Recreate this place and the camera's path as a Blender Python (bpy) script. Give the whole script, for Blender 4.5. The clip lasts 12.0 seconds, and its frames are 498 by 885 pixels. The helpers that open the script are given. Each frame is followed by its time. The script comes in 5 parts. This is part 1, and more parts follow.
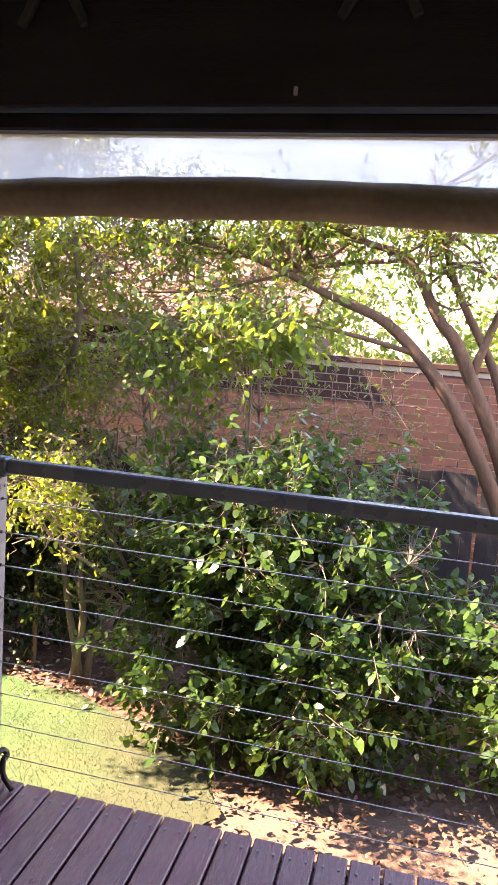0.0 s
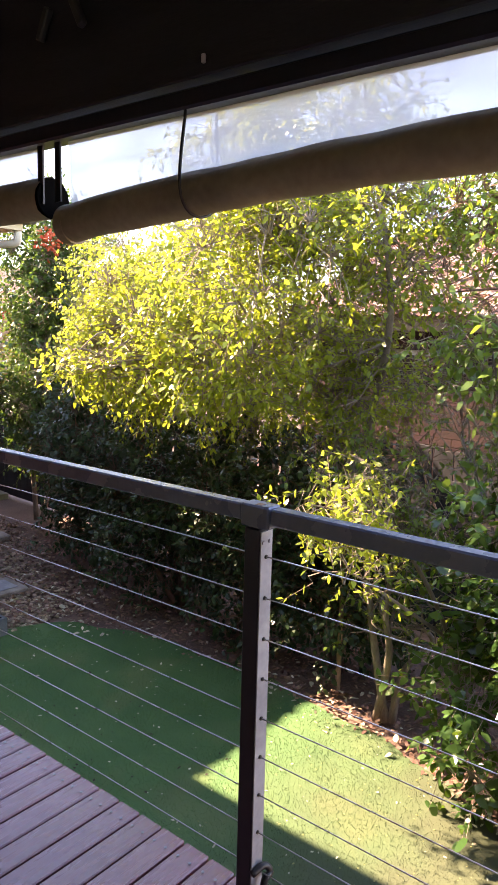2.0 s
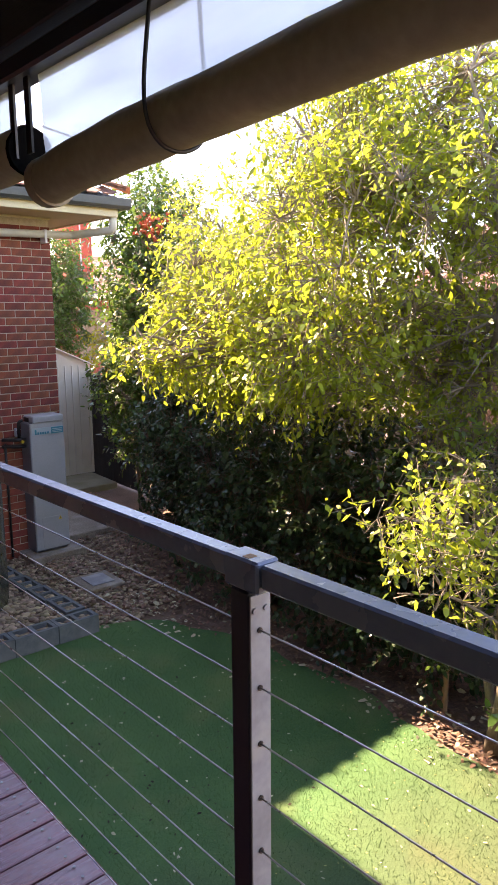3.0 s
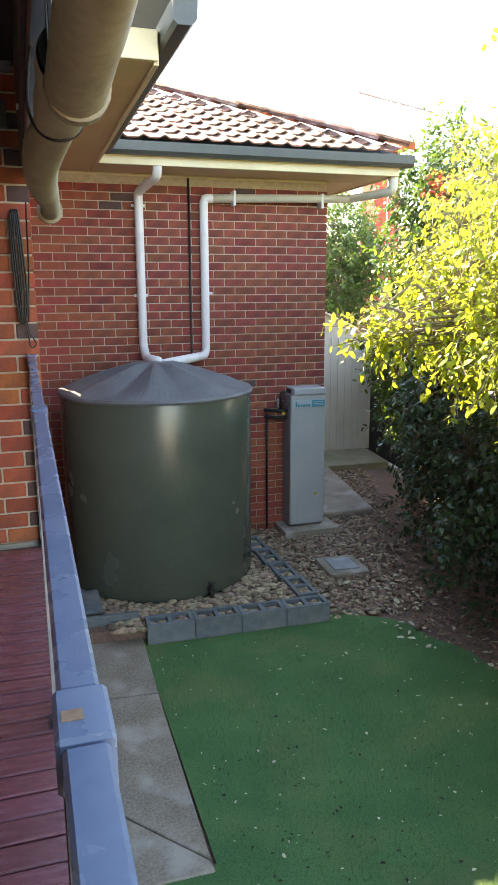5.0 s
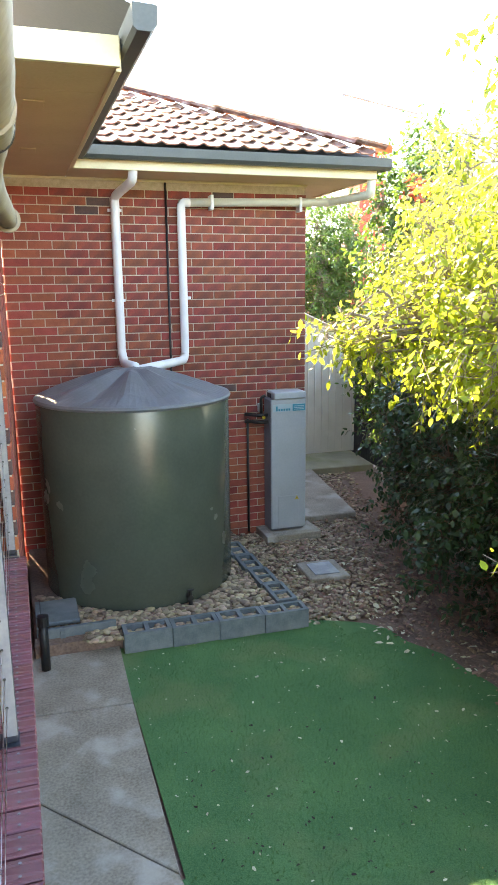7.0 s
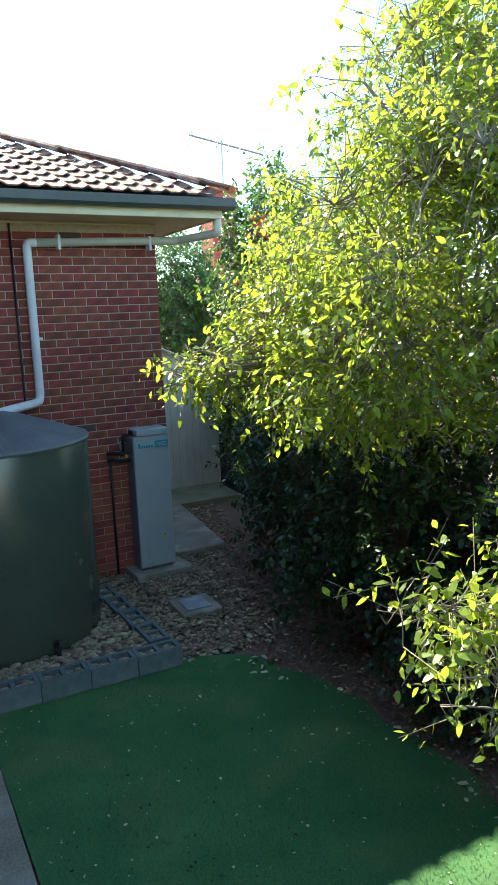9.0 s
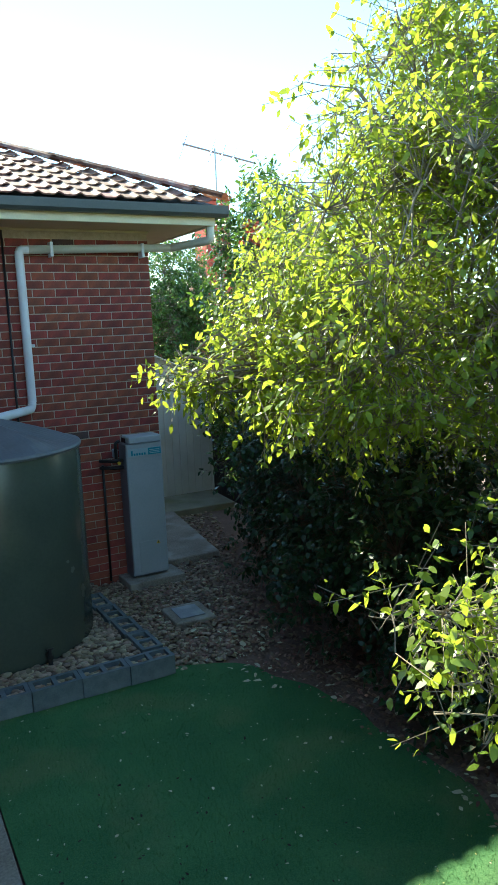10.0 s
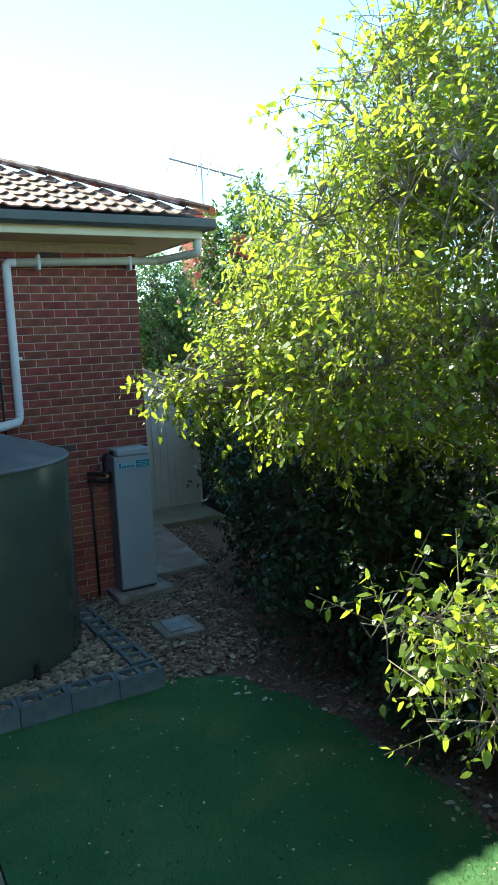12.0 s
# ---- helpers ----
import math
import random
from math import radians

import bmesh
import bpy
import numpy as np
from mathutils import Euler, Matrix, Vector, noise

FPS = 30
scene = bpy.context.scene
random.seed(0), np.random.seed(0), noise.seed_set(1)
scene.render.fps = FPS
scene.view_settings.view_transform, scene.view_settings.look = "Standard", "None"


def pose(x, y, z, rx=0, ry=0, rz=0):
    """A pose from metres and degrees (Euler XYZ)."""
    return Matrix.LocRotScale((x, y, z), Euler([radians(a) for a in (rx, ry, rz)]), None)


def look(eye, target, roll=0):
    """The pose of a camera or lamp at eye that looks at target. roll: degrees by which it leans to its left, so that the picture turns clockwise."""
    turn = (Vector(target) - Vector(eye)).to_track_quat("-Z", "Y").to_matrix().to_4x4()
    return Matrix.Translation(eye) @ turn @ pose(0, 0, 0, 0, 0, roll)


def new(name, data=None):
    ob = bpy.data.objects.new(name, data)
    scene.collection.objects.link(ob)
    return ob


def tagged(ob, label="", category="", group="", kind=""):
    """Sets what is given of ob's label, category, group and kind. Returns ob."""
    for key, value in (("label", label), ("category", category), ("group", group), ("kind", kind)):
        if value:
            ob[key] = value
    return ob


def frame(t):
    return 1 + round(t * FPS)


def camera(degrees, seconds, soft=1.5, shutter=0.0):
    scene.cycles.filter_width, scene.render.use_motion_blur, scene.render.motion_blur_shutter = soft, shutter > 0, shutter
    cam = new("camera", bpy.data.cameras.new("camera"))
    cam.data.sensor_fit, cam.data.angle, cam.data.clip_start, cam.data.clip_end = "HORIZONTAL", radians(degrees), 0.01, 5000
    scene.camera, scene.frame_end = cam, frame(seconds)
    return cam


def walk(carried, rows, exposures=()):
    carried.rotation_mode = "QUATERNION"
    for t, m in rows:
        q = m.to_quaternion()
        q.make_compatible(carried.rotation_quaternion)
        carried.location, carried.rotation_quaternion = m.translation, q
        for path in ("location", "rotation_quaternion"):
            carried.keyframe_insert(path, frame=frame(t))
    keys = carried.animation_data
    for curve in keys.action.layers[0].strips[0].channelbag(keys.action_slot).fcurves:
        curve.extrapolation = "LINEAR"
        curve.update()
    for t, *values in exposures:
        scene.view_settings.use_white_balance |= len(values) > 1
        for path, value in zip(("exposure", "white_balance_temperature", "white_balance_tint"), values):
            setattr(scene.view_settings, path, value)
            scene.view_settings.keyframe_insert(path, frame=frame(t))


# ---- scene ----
cam = camera(38.3, 12.0)
PATH = [
    (0, (-1.767, 0.429, 1.419), (0.162, 0.877, 1.136), 4.3),
    (0.5, (-1.73, 0.483, 1.453), (0.165, 1.055, 1.168), 4.6),
    (1, (-1.689, 0.607, 1.419), (0.148, 1.349, 1.145), 3.3),
    (1.5, (-1.519, 0.63, 1.393), (0.208, 1.594, 1.098), 1.8),
    (2, (-1.23, 0.614, 1.425), (0.316, 1.845, 1.116), 1.5),
    (2.5, (-0.97, 0.642, 1.39), (0.459, 2.003, 1.065), 0.6),
    (3, (-0.694, 0.767, 1.413), (0.611, 2.24, 1.058), -0.5),
    (3.2, (-0.608, 0.792, 1.406), (0.623, 2.324, 1.035), -0.5),
    (3.5, (-0.431, 0.819, 1.398), (0.653, 2.452, 1.003), -1.1),
    (5.3, (0.021, 1.034, 1.378), (0.543, 2.921, 0.949), -0.4),
    (5.5, (0.033, 1.037, 1.37), (0.52, 2.932, 0.938), -0.7),
    (6, (0.038, 1.043, 1.358), (0.453, 2.951, 0.911), -0.3),
    (6.5, (0.030, 1.05, 1.364), (0.462, 2.952, 0.909), -0.2),
    (7, (0.133, 1.016, 1.416), (0.731, 2.877, 0.994), -0.6),
    (7.5, (0.207, 1.001, 1.418), (0.981, 2.81, 1.058), -1.1),
    (9.5, (0.211, 0.965, 1.444), (1.154, 2.696, 1.106), -2.4),
    (10, (0.228, 0.981, 1.425), (1.179, 2.711, 1.105), -2.4),
    (10.5, (0.223, 0.972, 1.412), (1.179, 2.703, 1.108), -2.6),
    (11, (0.227, 0.981, 1.383), (1.189, 2.709, 1.09), -2.7),
    (11.5, (0.229, 0.983, 1.39), (1.201, 2.706, 1.1), -2.8),
    (12, (0.218, 0.983, 1.409), (1.203, 2.7, 1.124), -2.6),
]
walk(cam, [(t, look(eye, target, roll)) for t, eye, target, roll in PATH],
     [(0, 3.1, 8800, 34), (1.5, 3.05, 8500, 32), (2.5, 2.9, 8500, 32), (3.7, 2.7, 8700, 24), (5.3, 3.45, 8600, 13), (6.5, 3.8, 8600, 13), (7.2, 3.6, 8300, 12), (7.7, 3.1, 7900, 10), (9.3, 2.05, 6200, -6), (12, 1.9, 6100, -10)])

# ---------- world, sun ----------
SUN = Vector((-0.25, 1.08, 1.0)).normalized()
world = bpy.data.worlds.new("sky")
scene.world = world
world.use_nodes = True
wn = world.node_tree
sky = wn.nodes.new("ShaderNodeTexSky")
sky.sky_type = "NISHITA"
sky.sun_disc = False
sky.sun_elevation = math.asin(SUN.z)
sky.sun_rotation = math.atan2(SUN.x, SUN.y)
sky.altitude = 1500
sky.air_density = 1.1
sky.dust_density = 0.0
sky.ozone_density = 1.6
wn.links.new(sky.outputs[0], wn.nodes["Background"].inputs[0])
wn.nodes["Background"].inputs[1].default_value = 0.14
sun_data = bpy.data.lights.new("sun", "SUN")
sun_data.energy, sun_data.angle, sun_data.color = 4.4, radians(0.6), (1.0, 0.89, 0.70)
sun_ob = new("sun", sun_data)
sun_ob.matrix_world = look(SUN * 30, (0, 0, 0))

# ---------- materials ----------


def material(name, dark, light, scale=8.0, rough=0.6, bump=0.15, fine=60.0, metal=0.0, spread=0.0, coat=0.0, stretch=(1, 1, 1), stain=None, stain_amount=0.0, stain_scale=2.0, fine_amount=0.35, island=False, spec=0.5):
    """Two noises mix dark and light; spread varies brightness from piece to piece; stain lays patches of a third colour."""
    m = bpy.data.materials.new(name)
    m.use_nodes = True
    t = m.node_tree
    n, l = t.nodes, t.links
    p = n["Principled BSDF"]
    co = n.new("ShaderNodeTexCoord")
    mp = n.new("ShaderNodeMapping")
    mp.inputs["Scale"].default_value = stretch
    l.new(co.outputs["Object"], mp.inputs[0])
    a = n.new("ShaderNodeTexNoise")
    a.inputs["Scale"].default_value, a.inputs["Detail"].default_value = scale, 5
    b = n.new("ShaderNodeTexNoise")
    b.inputs["Scale"].default_value, b.inputs["Detail"].default_value = fine, 3
    l.new(mp.outputs[0], a.inputs[0])
    l.new(mp.outputs[0], b.inputs[0])
    mixv = n.new("ShaderNodeMix")
    mixv.inputs[0].default_value = fine_amount
    l.new(a.outputs[0], mixv.inputs[2])
    l.new(b.outputs[0], mixv.inputs[3])
    ramp = n.new("ShaderNodeMapRange")
    ramp.inputs[1].default_value, ramp.inputs[2].default_value = 0.32, 0.68
    l.new(mixv.outputs[0], ramp.inputs[0])
    col = n.new("ShaderNodeMix")
    col.data_type = "RGBA"
    col.inputs[6].default_value, col.inputs[7].default_value = (*dark, 1), (*light, 1)
    l.new(ramp.outputs[0], col.inputs[0])
    out = col.outputs[2]
    if stain:
        s = n.new("ShaderNodeTexNoise")
        s.inputs["Scale"].default_value, s.inputs["Detail"].default_value = stain_scale, 6
        l.new(co.outputs["Object"], s.inputs[0])
        sr = n.new("ShaderNodeMapRange")
        sr.inputs[1].default_value, sr.inputs[2].default_value, sr.inputs[4].default_value = 0.52, 0.66, stain_amount
        l.new(s.outputs[0], sr.inputs[0])
        sm = n.new("ShaderNodeMix")
        sm.data_type = "RGBA"
        sm.inputs[7].default_value = (*stain, 1)
        l.new(sr.outputs[0], sm.inputs[0])
        l.new(out, sm.inputs[6])
        out = sm.outputs[2]
    if spread:
        if island:
            r = n.new("ShaderNodeNewGeometry").outputs["Random Per Island"]
        else:
            r = n.new("ShaderNodeObjectInfo").outputs["Random"]
        hs = n.new("ShaderNodeHueSaturation")
        vr = n.new("ShaderNodeMapRange")
        vr.inputs[3].default_value, vr.inputs[4].default_value = 1 - spread, 1 + spread
        l.new(r, vr.inputs[0])
        l.new(vr.outputs[0], hs.inputs["Value"])
        mu = n.new("ShaderNodeMath")
        mu.operation = "MULTIPLY_ADD"
        mu.inputs[1].default_value, mu.inputs[2].default_value = 7.31, 0.0
        l.new(r, mu.inputs[0])
        fr = n.new("ShaderNodeMath")
        fr.operation = "FRACT"
        l.new(mu.outputs[0], fr.inputs[0])
        hr = n.new("ShaderNodeMapRange")
        hr.inputs[3].default_value, hr.inputs[4].default_value = 0.5 - 0.03 * min(spread * 2, 1), 0.5 + 0.03 * min(spread * 2, 1)
        l.new(fr.outputs[0], hr.inputs[0])
        l.new(hr.outputs[0], hs.inputs["Hue"])
        l.new(out, hs.inputs["Color"])
        out = hs.outputs[0]
    l.new(out, p.inputs["Base Color"])
    rr = n.new("ShaderNodeMapRange")
    rr.inputs[3].default_value, rr.inputs[4].default_value = max(rough - 0.1, 0.02), min(rough + 0.1, 1)
    l.new(a.outputs[0], rr.inputs[0])
    l.new(rr.outputs[0], p.inputs["Roughness"])
    p.inputs["Metallic"].default_value = metal
    p.inputs["Coat Weight"].default_value = coat
    p.inputs["Specular IOR Level"].default_value = spec
    if bump:
        bp = n.new("ShaderNodeBump")
        bp.inputs["Strength"].default_value, bp.inputs["Distance"].default_value = bump, 0.01
        l.new(mixv.outputs[0], bp.inputs["Height"])
        l.new(bp.outputs[0], p.inputs["Normal"])
    return m


def leaf_material(name, dark, light, glow, through_share=0.4, rough=0.35):
    m = bpy.data.materials.new(name)
    m.use_nodes = True
    t = m.node_tree
    n, l = t.nodes, t.links
    p, outp = n["Principled BSDF"], n["Material Output"]
    r = n.new("ShaderNodeNewGeometry").outputs["Random Per Island"]
    col = n.new("ShaderNodeMix")
    col.data_type = "RGBA"
    col.inputs[6].default_value, col.inputs[7].default_value = (*dark, 1), (*light, 1)
    l.new(r, col.inputs[0])
    co = n.new("ShaderNodeTexCoord")
    ns = n.new("ShaderNodeTexNoise")
    ns.inputs["Scale"].default_value = 3.0
    l.new(co.outputs["Object"], ns.inputs[0])
    hs = n.new("ShaderNodeHueSaturation")
    vr = n.new("ShaderNodeMapRange")
    vr.inputs[1].default_value, vr.inputs[2].default_value, vr.inputs[3].default_value, vr.inputs[4].default_value = 0.3, 0.7, 0.6, 1.4
    l.new(ns.outputs[0], vr.inputs[0])
    l.new(vr.outputs[0], hs.inputs["Value"])
    l.new(col.outputs[2], hs.inputs["Color"])
    l.new(hs.outputs[0], p.inputs["Base Color"])
    p.inputs["Roughness"].default_value = rough
    tr = n.new("ShaderNodeBsdfTranslucent")
    g = n.new("ShaderNodeMix")
    g.data_type = "RGBA"
    g.inputs[0].default_value = 0.75
    g.inputs[7].default_value = (*glow, 1)
    l.new(hs.outputs[0], g.inputs[6])
    l.new(g.outputs[2], tr.inputs[0])
    mx = n.new("ShaderNodeMixShader")
    mx.inputs[0].default_value = through_share
    l.new(p.outputs[0], mx.inputs[1])
    l.new(tr.outputs[0], mx.inputs[2])
    l.new(mx.outputs[0], outp.inputs[0])
    return m


def clear_sheet(name, tint, haze):
    """A thin, slightly cloudy plastic sheet."""
    m = bpy.data.materials.new(name)
    m.use_nodes = True
    t = m.node_tree
    n, l = t.nodes, t.links
    p, outp = n["Principled BSDF"], n["Material Output"]
    p.inputs["Base Color"].default_value = (*tint, 1)
    p.inputs["Roughness"].default_value = 0.12
    tp = n.new("ShaderNodeBsdfTransparent")
    tl = n.new("ShaderNodeBsdfTranslucent")
    tl.inputs[0].default_value = (*tint, 1)
    ns = n.new("ShaderNodeTexNoise")
    ns.inputs["Scale"].default_value, ns.inputs["Detail"].default_value = 5, 4
    mpn = n.new("ShaderNodeMapping")
    mpn.inputs["Scale"].default_value = (1, 0.6, 4)
    co = n.new("ShaderNodeTexCoord")
    l.new(co.outputs["Object"], mpn.inputs[0])
    l.new(mpn.outputs[0], ns.inputs[0])
    mr = n.new("ShaderNodeMapRange")
    mr.inputs[3].default_value, mr.inputs[4].default_value = haze - 0.15, haze + 0.15
    l.new(ns.outputs[0], mr.inputs[0])
    m1 = n.new("ShaderNodeMixShader")
    l.new(mr.outputs[0], m1.inputs[0])
    l.new(tp.outputs[0], m1.inputs[1])
    l.new(tl.outputs[0], m1.inputs[2])
    m2 = n.new("ShaderNodeMixShader")
    m2.inputs[0].default_value = 0.12
    l.new(m1.outputs[0], m2.inputs[1])
    l.new(p.outputs[0], m2.inputs[2])
    l.new(m2.outputs[0], outp.inputs[0])
    return m


BRICK = material("brick_red", (0.23, 0.05, 0.034), (0.36, 0.09, 0.056), 14, 0.85, 0.5, 120, spread=0.2, stain=(0.07, 0.035, 0.035), stain_amount=0.5, stain_scale=5)
BRICK_ISLE = material("brick_red_wall", (0.23, 0.05, 0.034), (0.36, 0.09, 0.056), 14, 0.85, 0.5, 120, spread=0.2, island=True)
BRICK_WARM = material("brick_orange", (0.31, 0.072, 0.034), (0.48, 0.125, 0.056), 14, 0.85, 0.5, 120, spread=0.2, stain=(0.13, 0.05, 0.04), stain_amount=0.5, stain_scale=5)
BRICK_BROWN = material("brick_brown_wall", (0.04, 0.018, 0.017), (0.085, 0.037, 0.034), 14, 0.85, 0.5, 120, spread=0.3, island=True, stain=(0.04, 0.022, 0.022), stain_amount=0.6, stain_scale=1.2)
BRICK_DARK = material("brick_clinker", (0.06, 0.04, 0.045), (0.13, 0.07, 0.06), 14, 0.8, 0.5, 120, spread=0.2)
MORTAR = material("mortar", (0.40, 0.33, 0.25), (0.56, 0.48, 0.39), 20, 0.95, 0.6, 150)
TURF = material("artificial_turf", (0.035, 0.12, 0.048), (0.11, 0.235, 0.09), 2.2, 0.9, 0.6, 130, fine_amount=0.6, stain=(0.22, 0.22, 0.10), stain_amount=0.3, stain_scale=1.6, spec=0.2)
TURF_TIP = material("turf_fibre", (0.05, 0.15, 0.05), (0.12, 0.24, 0.085), 4, 0.8, 0.0, 50, spread=0.25, island=True, spec=0.2)
SOIL = material("soil", (0.12, 0.076, 0.06), (0.28, 0.185, 0.145), 3.0, 0.95, 1.0, 45, fine_amount=0.55)
LITTER = material("dry_leaf", (0.15, 0.078, 0.052), (0.34, 0.21, 0.145), 4, 0.7, 0.1, 60, spread=0.4, island=True)
CLIPPING = material("pale_clipping", (0.45, 0.42, 0.28), (0.7, 0.68, 0.5), 4, 0.8, 0.0, 60, spread=0.25, island=True)
DEBRIS = material("turf_debris", (0.20, 0.23, 0.08), (0.36, 0.37, 0.15), 4, 0.9, 0.0, 60, spread=0.3, island=True)
PEBBLE = material("river_pebble", (0.22, 0.16, 0.105), (0.42, 0.325, 0.22), 12, 0.7, 0.2, 90, spread=0.5, island=True)
CONCRETE = material("concrete", (0.17, 0.14, 0.105), (0.39, 0.335, 0.27), 3.5, 0.85, 0.5, 60, fine_amount=0.5, stain=(0.46, 0.42, 0.37), stain_amount=0.7, stain_scale=3.1)
CONCRETE_MOSS = material("mossy_concrete", (0.22, 0.21, 0.15), (0.36, 0.34, 0.24), 3, 0.9, 0.4, 80, stain=(0.2, 0.22, 0.08), stain_amount=0.6)
DECK = material("deck_paint", (0.15, 0.044, 0.056), (0.25, 0.08, 0.096), 5, 0.27, 0.35, 60, spread=0.14, stretch=(0.6, 7, 7), stain=(0.16, 0.09, 0.09), stain_amount=0.35, stain_scale=6, spec=0.9)
CHARCOAL = material("charcoal_paint", (0.018, 0.022, 0.032), (0.03, 0.036, 0.05), 12, 0.35, 0.04, 90, spec=0.6)
STEEL_GREY = material("worn_grey_paint", (0.20, 0.21, 0.23), (0.32, 0.33, 0.35), 9, 0.5, 0.1, 70, stain=(0.42, 0.42, 0.4), stain_amount=0.5, stain_scale=8)
RUST = material("rust_stain", (0.25, 0.12, 0.05), (0.45, 0.3, 0.2), 40, 0.9, 0.3, 120)
# Charcoal rail with the sky's blue reflection mixed into its base colour.
RAIL = material("rail_top_paint", (0.12, 0.165, 0.26), (0.17, 0.22, 0.32), 9, 0.27, 0.03, 70, spec=0.7, stain=(0.2, 0.24, 0.32), stain_amount=0.12, stain_scale=6)
WIRE = material("stainless_wire", (0.5, 0.5, 0.5), (0.7, 0.7, 0.7), 30, 0.3, 0.0, 90, metal=1.0)
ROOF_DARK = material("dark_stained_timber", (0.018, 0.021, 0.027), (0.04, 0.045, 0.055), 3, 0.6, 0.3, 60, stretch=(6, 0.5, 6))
CANVAS = material("khaki_canvas", (0.27, 0.235, 0.16), (0.42, 0.37, 0.26), 5, 0.65, 0.35, 50, stain=(0.2, 0.165, 0.115), stain_amount=0.5, stain_scale=4)
CLEAR = clear_sheet("cloudy_plastic", (0.5, 0.52, 0.55), 0.84)
BLACK = material("black_plastic", (0.008, 0.008, 0.009), (0.02, 0.02, 0.02), 20, 0.45, 0.05, 80)
CREAM = material("cream_paint", (0.62, 0.55, 0.36), (0.74, 0.68, 0.48), 3, 0.5, 0.08, 60, stain=(0.5, 0.4, 0.22), stain_amount=0.3)
SOFFIT = material("soffit_sheet", (0.55, 0.44, 0.28), (0.64, 0.53, 0.36), 2, 0.8, 0.06, 60)
GUTTER = material("slate_gutter_paint", (0.045, 0.055, 0.055), (0.075, 0.085, 0.08), 4, 0.45, 0.1, 60)
TILE = material("terracotta_tile", (0.17, 0.085, 0.06), (0.32, 0.16, 0.115), 7, 0.7, 0.4, 70, spread=0.3, stain=(0.52, 0.48, 0.43), stain_amount=0.95, stain_scale=5)
TILE_ISLE = material("terracotta_tile_roof", (0.17, 0.085, 0.06), (0.32, 0.16, 0.115), 7, 0.7, 0.4, 70, spread=0.3, island=True, stain=(0.52, 0.48, 0.43), stain_amount=0.95, stain_scale=5)
PIPE = material("white_pvc", (0.66, 0.68, 0.7), (0.78, 0.79, 0.8), 6, 0.35, 0.04, 60, stain=(0.5, 0.47, 0.4), stain_amount=0.25)
PIPE_CREAM = material("cream_pvc", (0.55, 0.53, 0.42), (0.66, 0.64, 0.52), 6, 0.4, 0.04, 60)
TANK = material("dark_green_polymer", (0.068, 0.086, 0.07), (0.092, 0.112, 0.09), 2.5, 0.24, 0.03, 40, spec=0.6)
TANK_TOP = material("weathered_tank_top", (0.10, 0.11, 0.12), (0.16, 0.17, 0.18), 4, 0.5, 0.06, 50, stain=(0.24, 0.24, 0.23), stain_amount=0.4)
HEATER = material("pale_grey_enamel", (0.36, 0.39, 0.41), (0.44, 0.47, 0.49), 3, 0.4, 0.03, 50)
# Heater grey again, set darker for the casing sides than the front.
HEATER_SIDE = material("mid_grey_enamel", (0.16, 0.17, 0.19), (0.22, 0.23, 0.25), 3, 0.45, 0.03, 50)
TEAL = material("teal_label", (0.02, 0.22, 0.30), (0.03, 0.28, 0.36), 4, 0.4, 0.0, 50)
TEAL_DARK = material("dark_teal_print", (0.01, 0.10, 0.13), (0.015, 0.13, 0.16), 4, 0.4, 0.0, 50)
PALE_BLUE = material("pale_blue_label", (0.32, 0.45, 0.5), (0.4, 0.52, 0.56), 4, 0.4, 0.0, 50)
YELLOW = material("yellow_sticker", (0.6, 0.42, 0.03), (0.7, 0.5, 0.05), 4, 0.5, 0.0, 50)
BLOCK = material("painted_block", (0.10, 0.125, 0.14), (0.18, 0.21, 0.22), 12, 0.85, 0.6, 110, spread=0.12, stain=(0.3, 0.31, 0.3), stain_amount=0.4)
SHED = material("cream_steel", (0.62, 0.61, 0.56), (0.74, 0.73, 0.68), 2, 0.45, 0.03, 50, stain=(0.4, 0.38, 0.3), stain_amount=0.3)
FENCE = material("black_paling", (0.012, 0.013, 0.018), (0.03, 0.032, 0.04), 4, 0.75, 0.3, 50, spread=0.25, stretch=(8, 8, 0.7))
BARK = material("brown_bark", (0.10, 0.055, 0.035), (0.24, 0.14, 0.09), 6, 0.85, 0.8, 50, stretch=(2, 2, 0.5))
BARK_GREY = material("grey_bark", (0.13, 0.105, 0.08), (0.30, 0.25, 0.195), 8, 0.85, 0.8, 60, stretch=(2, 2, 0.6))
TWIG = material("reddish_twig", (0.20, 0.125, 0.10), (0.36, 0.25, 0.20), 8, 0.8, 0.3, 60)
LEAF_LIME = leaf_material("lime_leaf", (0.065, 0.13, 0.015), (0.24, 0.32, 0.045), (0.56, 0.64, 0.06), 0.53, 0.32)
LEAF_GREEN = leaf_material("green_leaf", (0.035, 0.095, 0.02), (0.15, 0.25, 0.055), (0.40, 0.55, 0.05), 0.4, 0.28)
LEAF_GLOSS = leaf_material("glossy_leaf", (0.022, 0.065, 0.018), (0.075, 0.16, 0.045), (0.22, 0.38, 0.04), 0.28, 0.2)
LEAF_MID = leaf_material("mid_green_leaf", (0.025, 0.075, 0.018), (0.09, 0.17, 0.04), (0.18, 0.32, 0.04), 0.3, 0.32)
LEAF_DARK = leaf_material("dark_leaf", (0.014, 0.042, 0.018), (0.05, 0.10, 0.04), (0.09, 0.16, 0.03), 0.22, 0.36)
SEED = material("dark_seed", (0.02, 0.015, 0.01), (0.05, 0.03, 0.02), 4, 0.8, 0.0, 60)
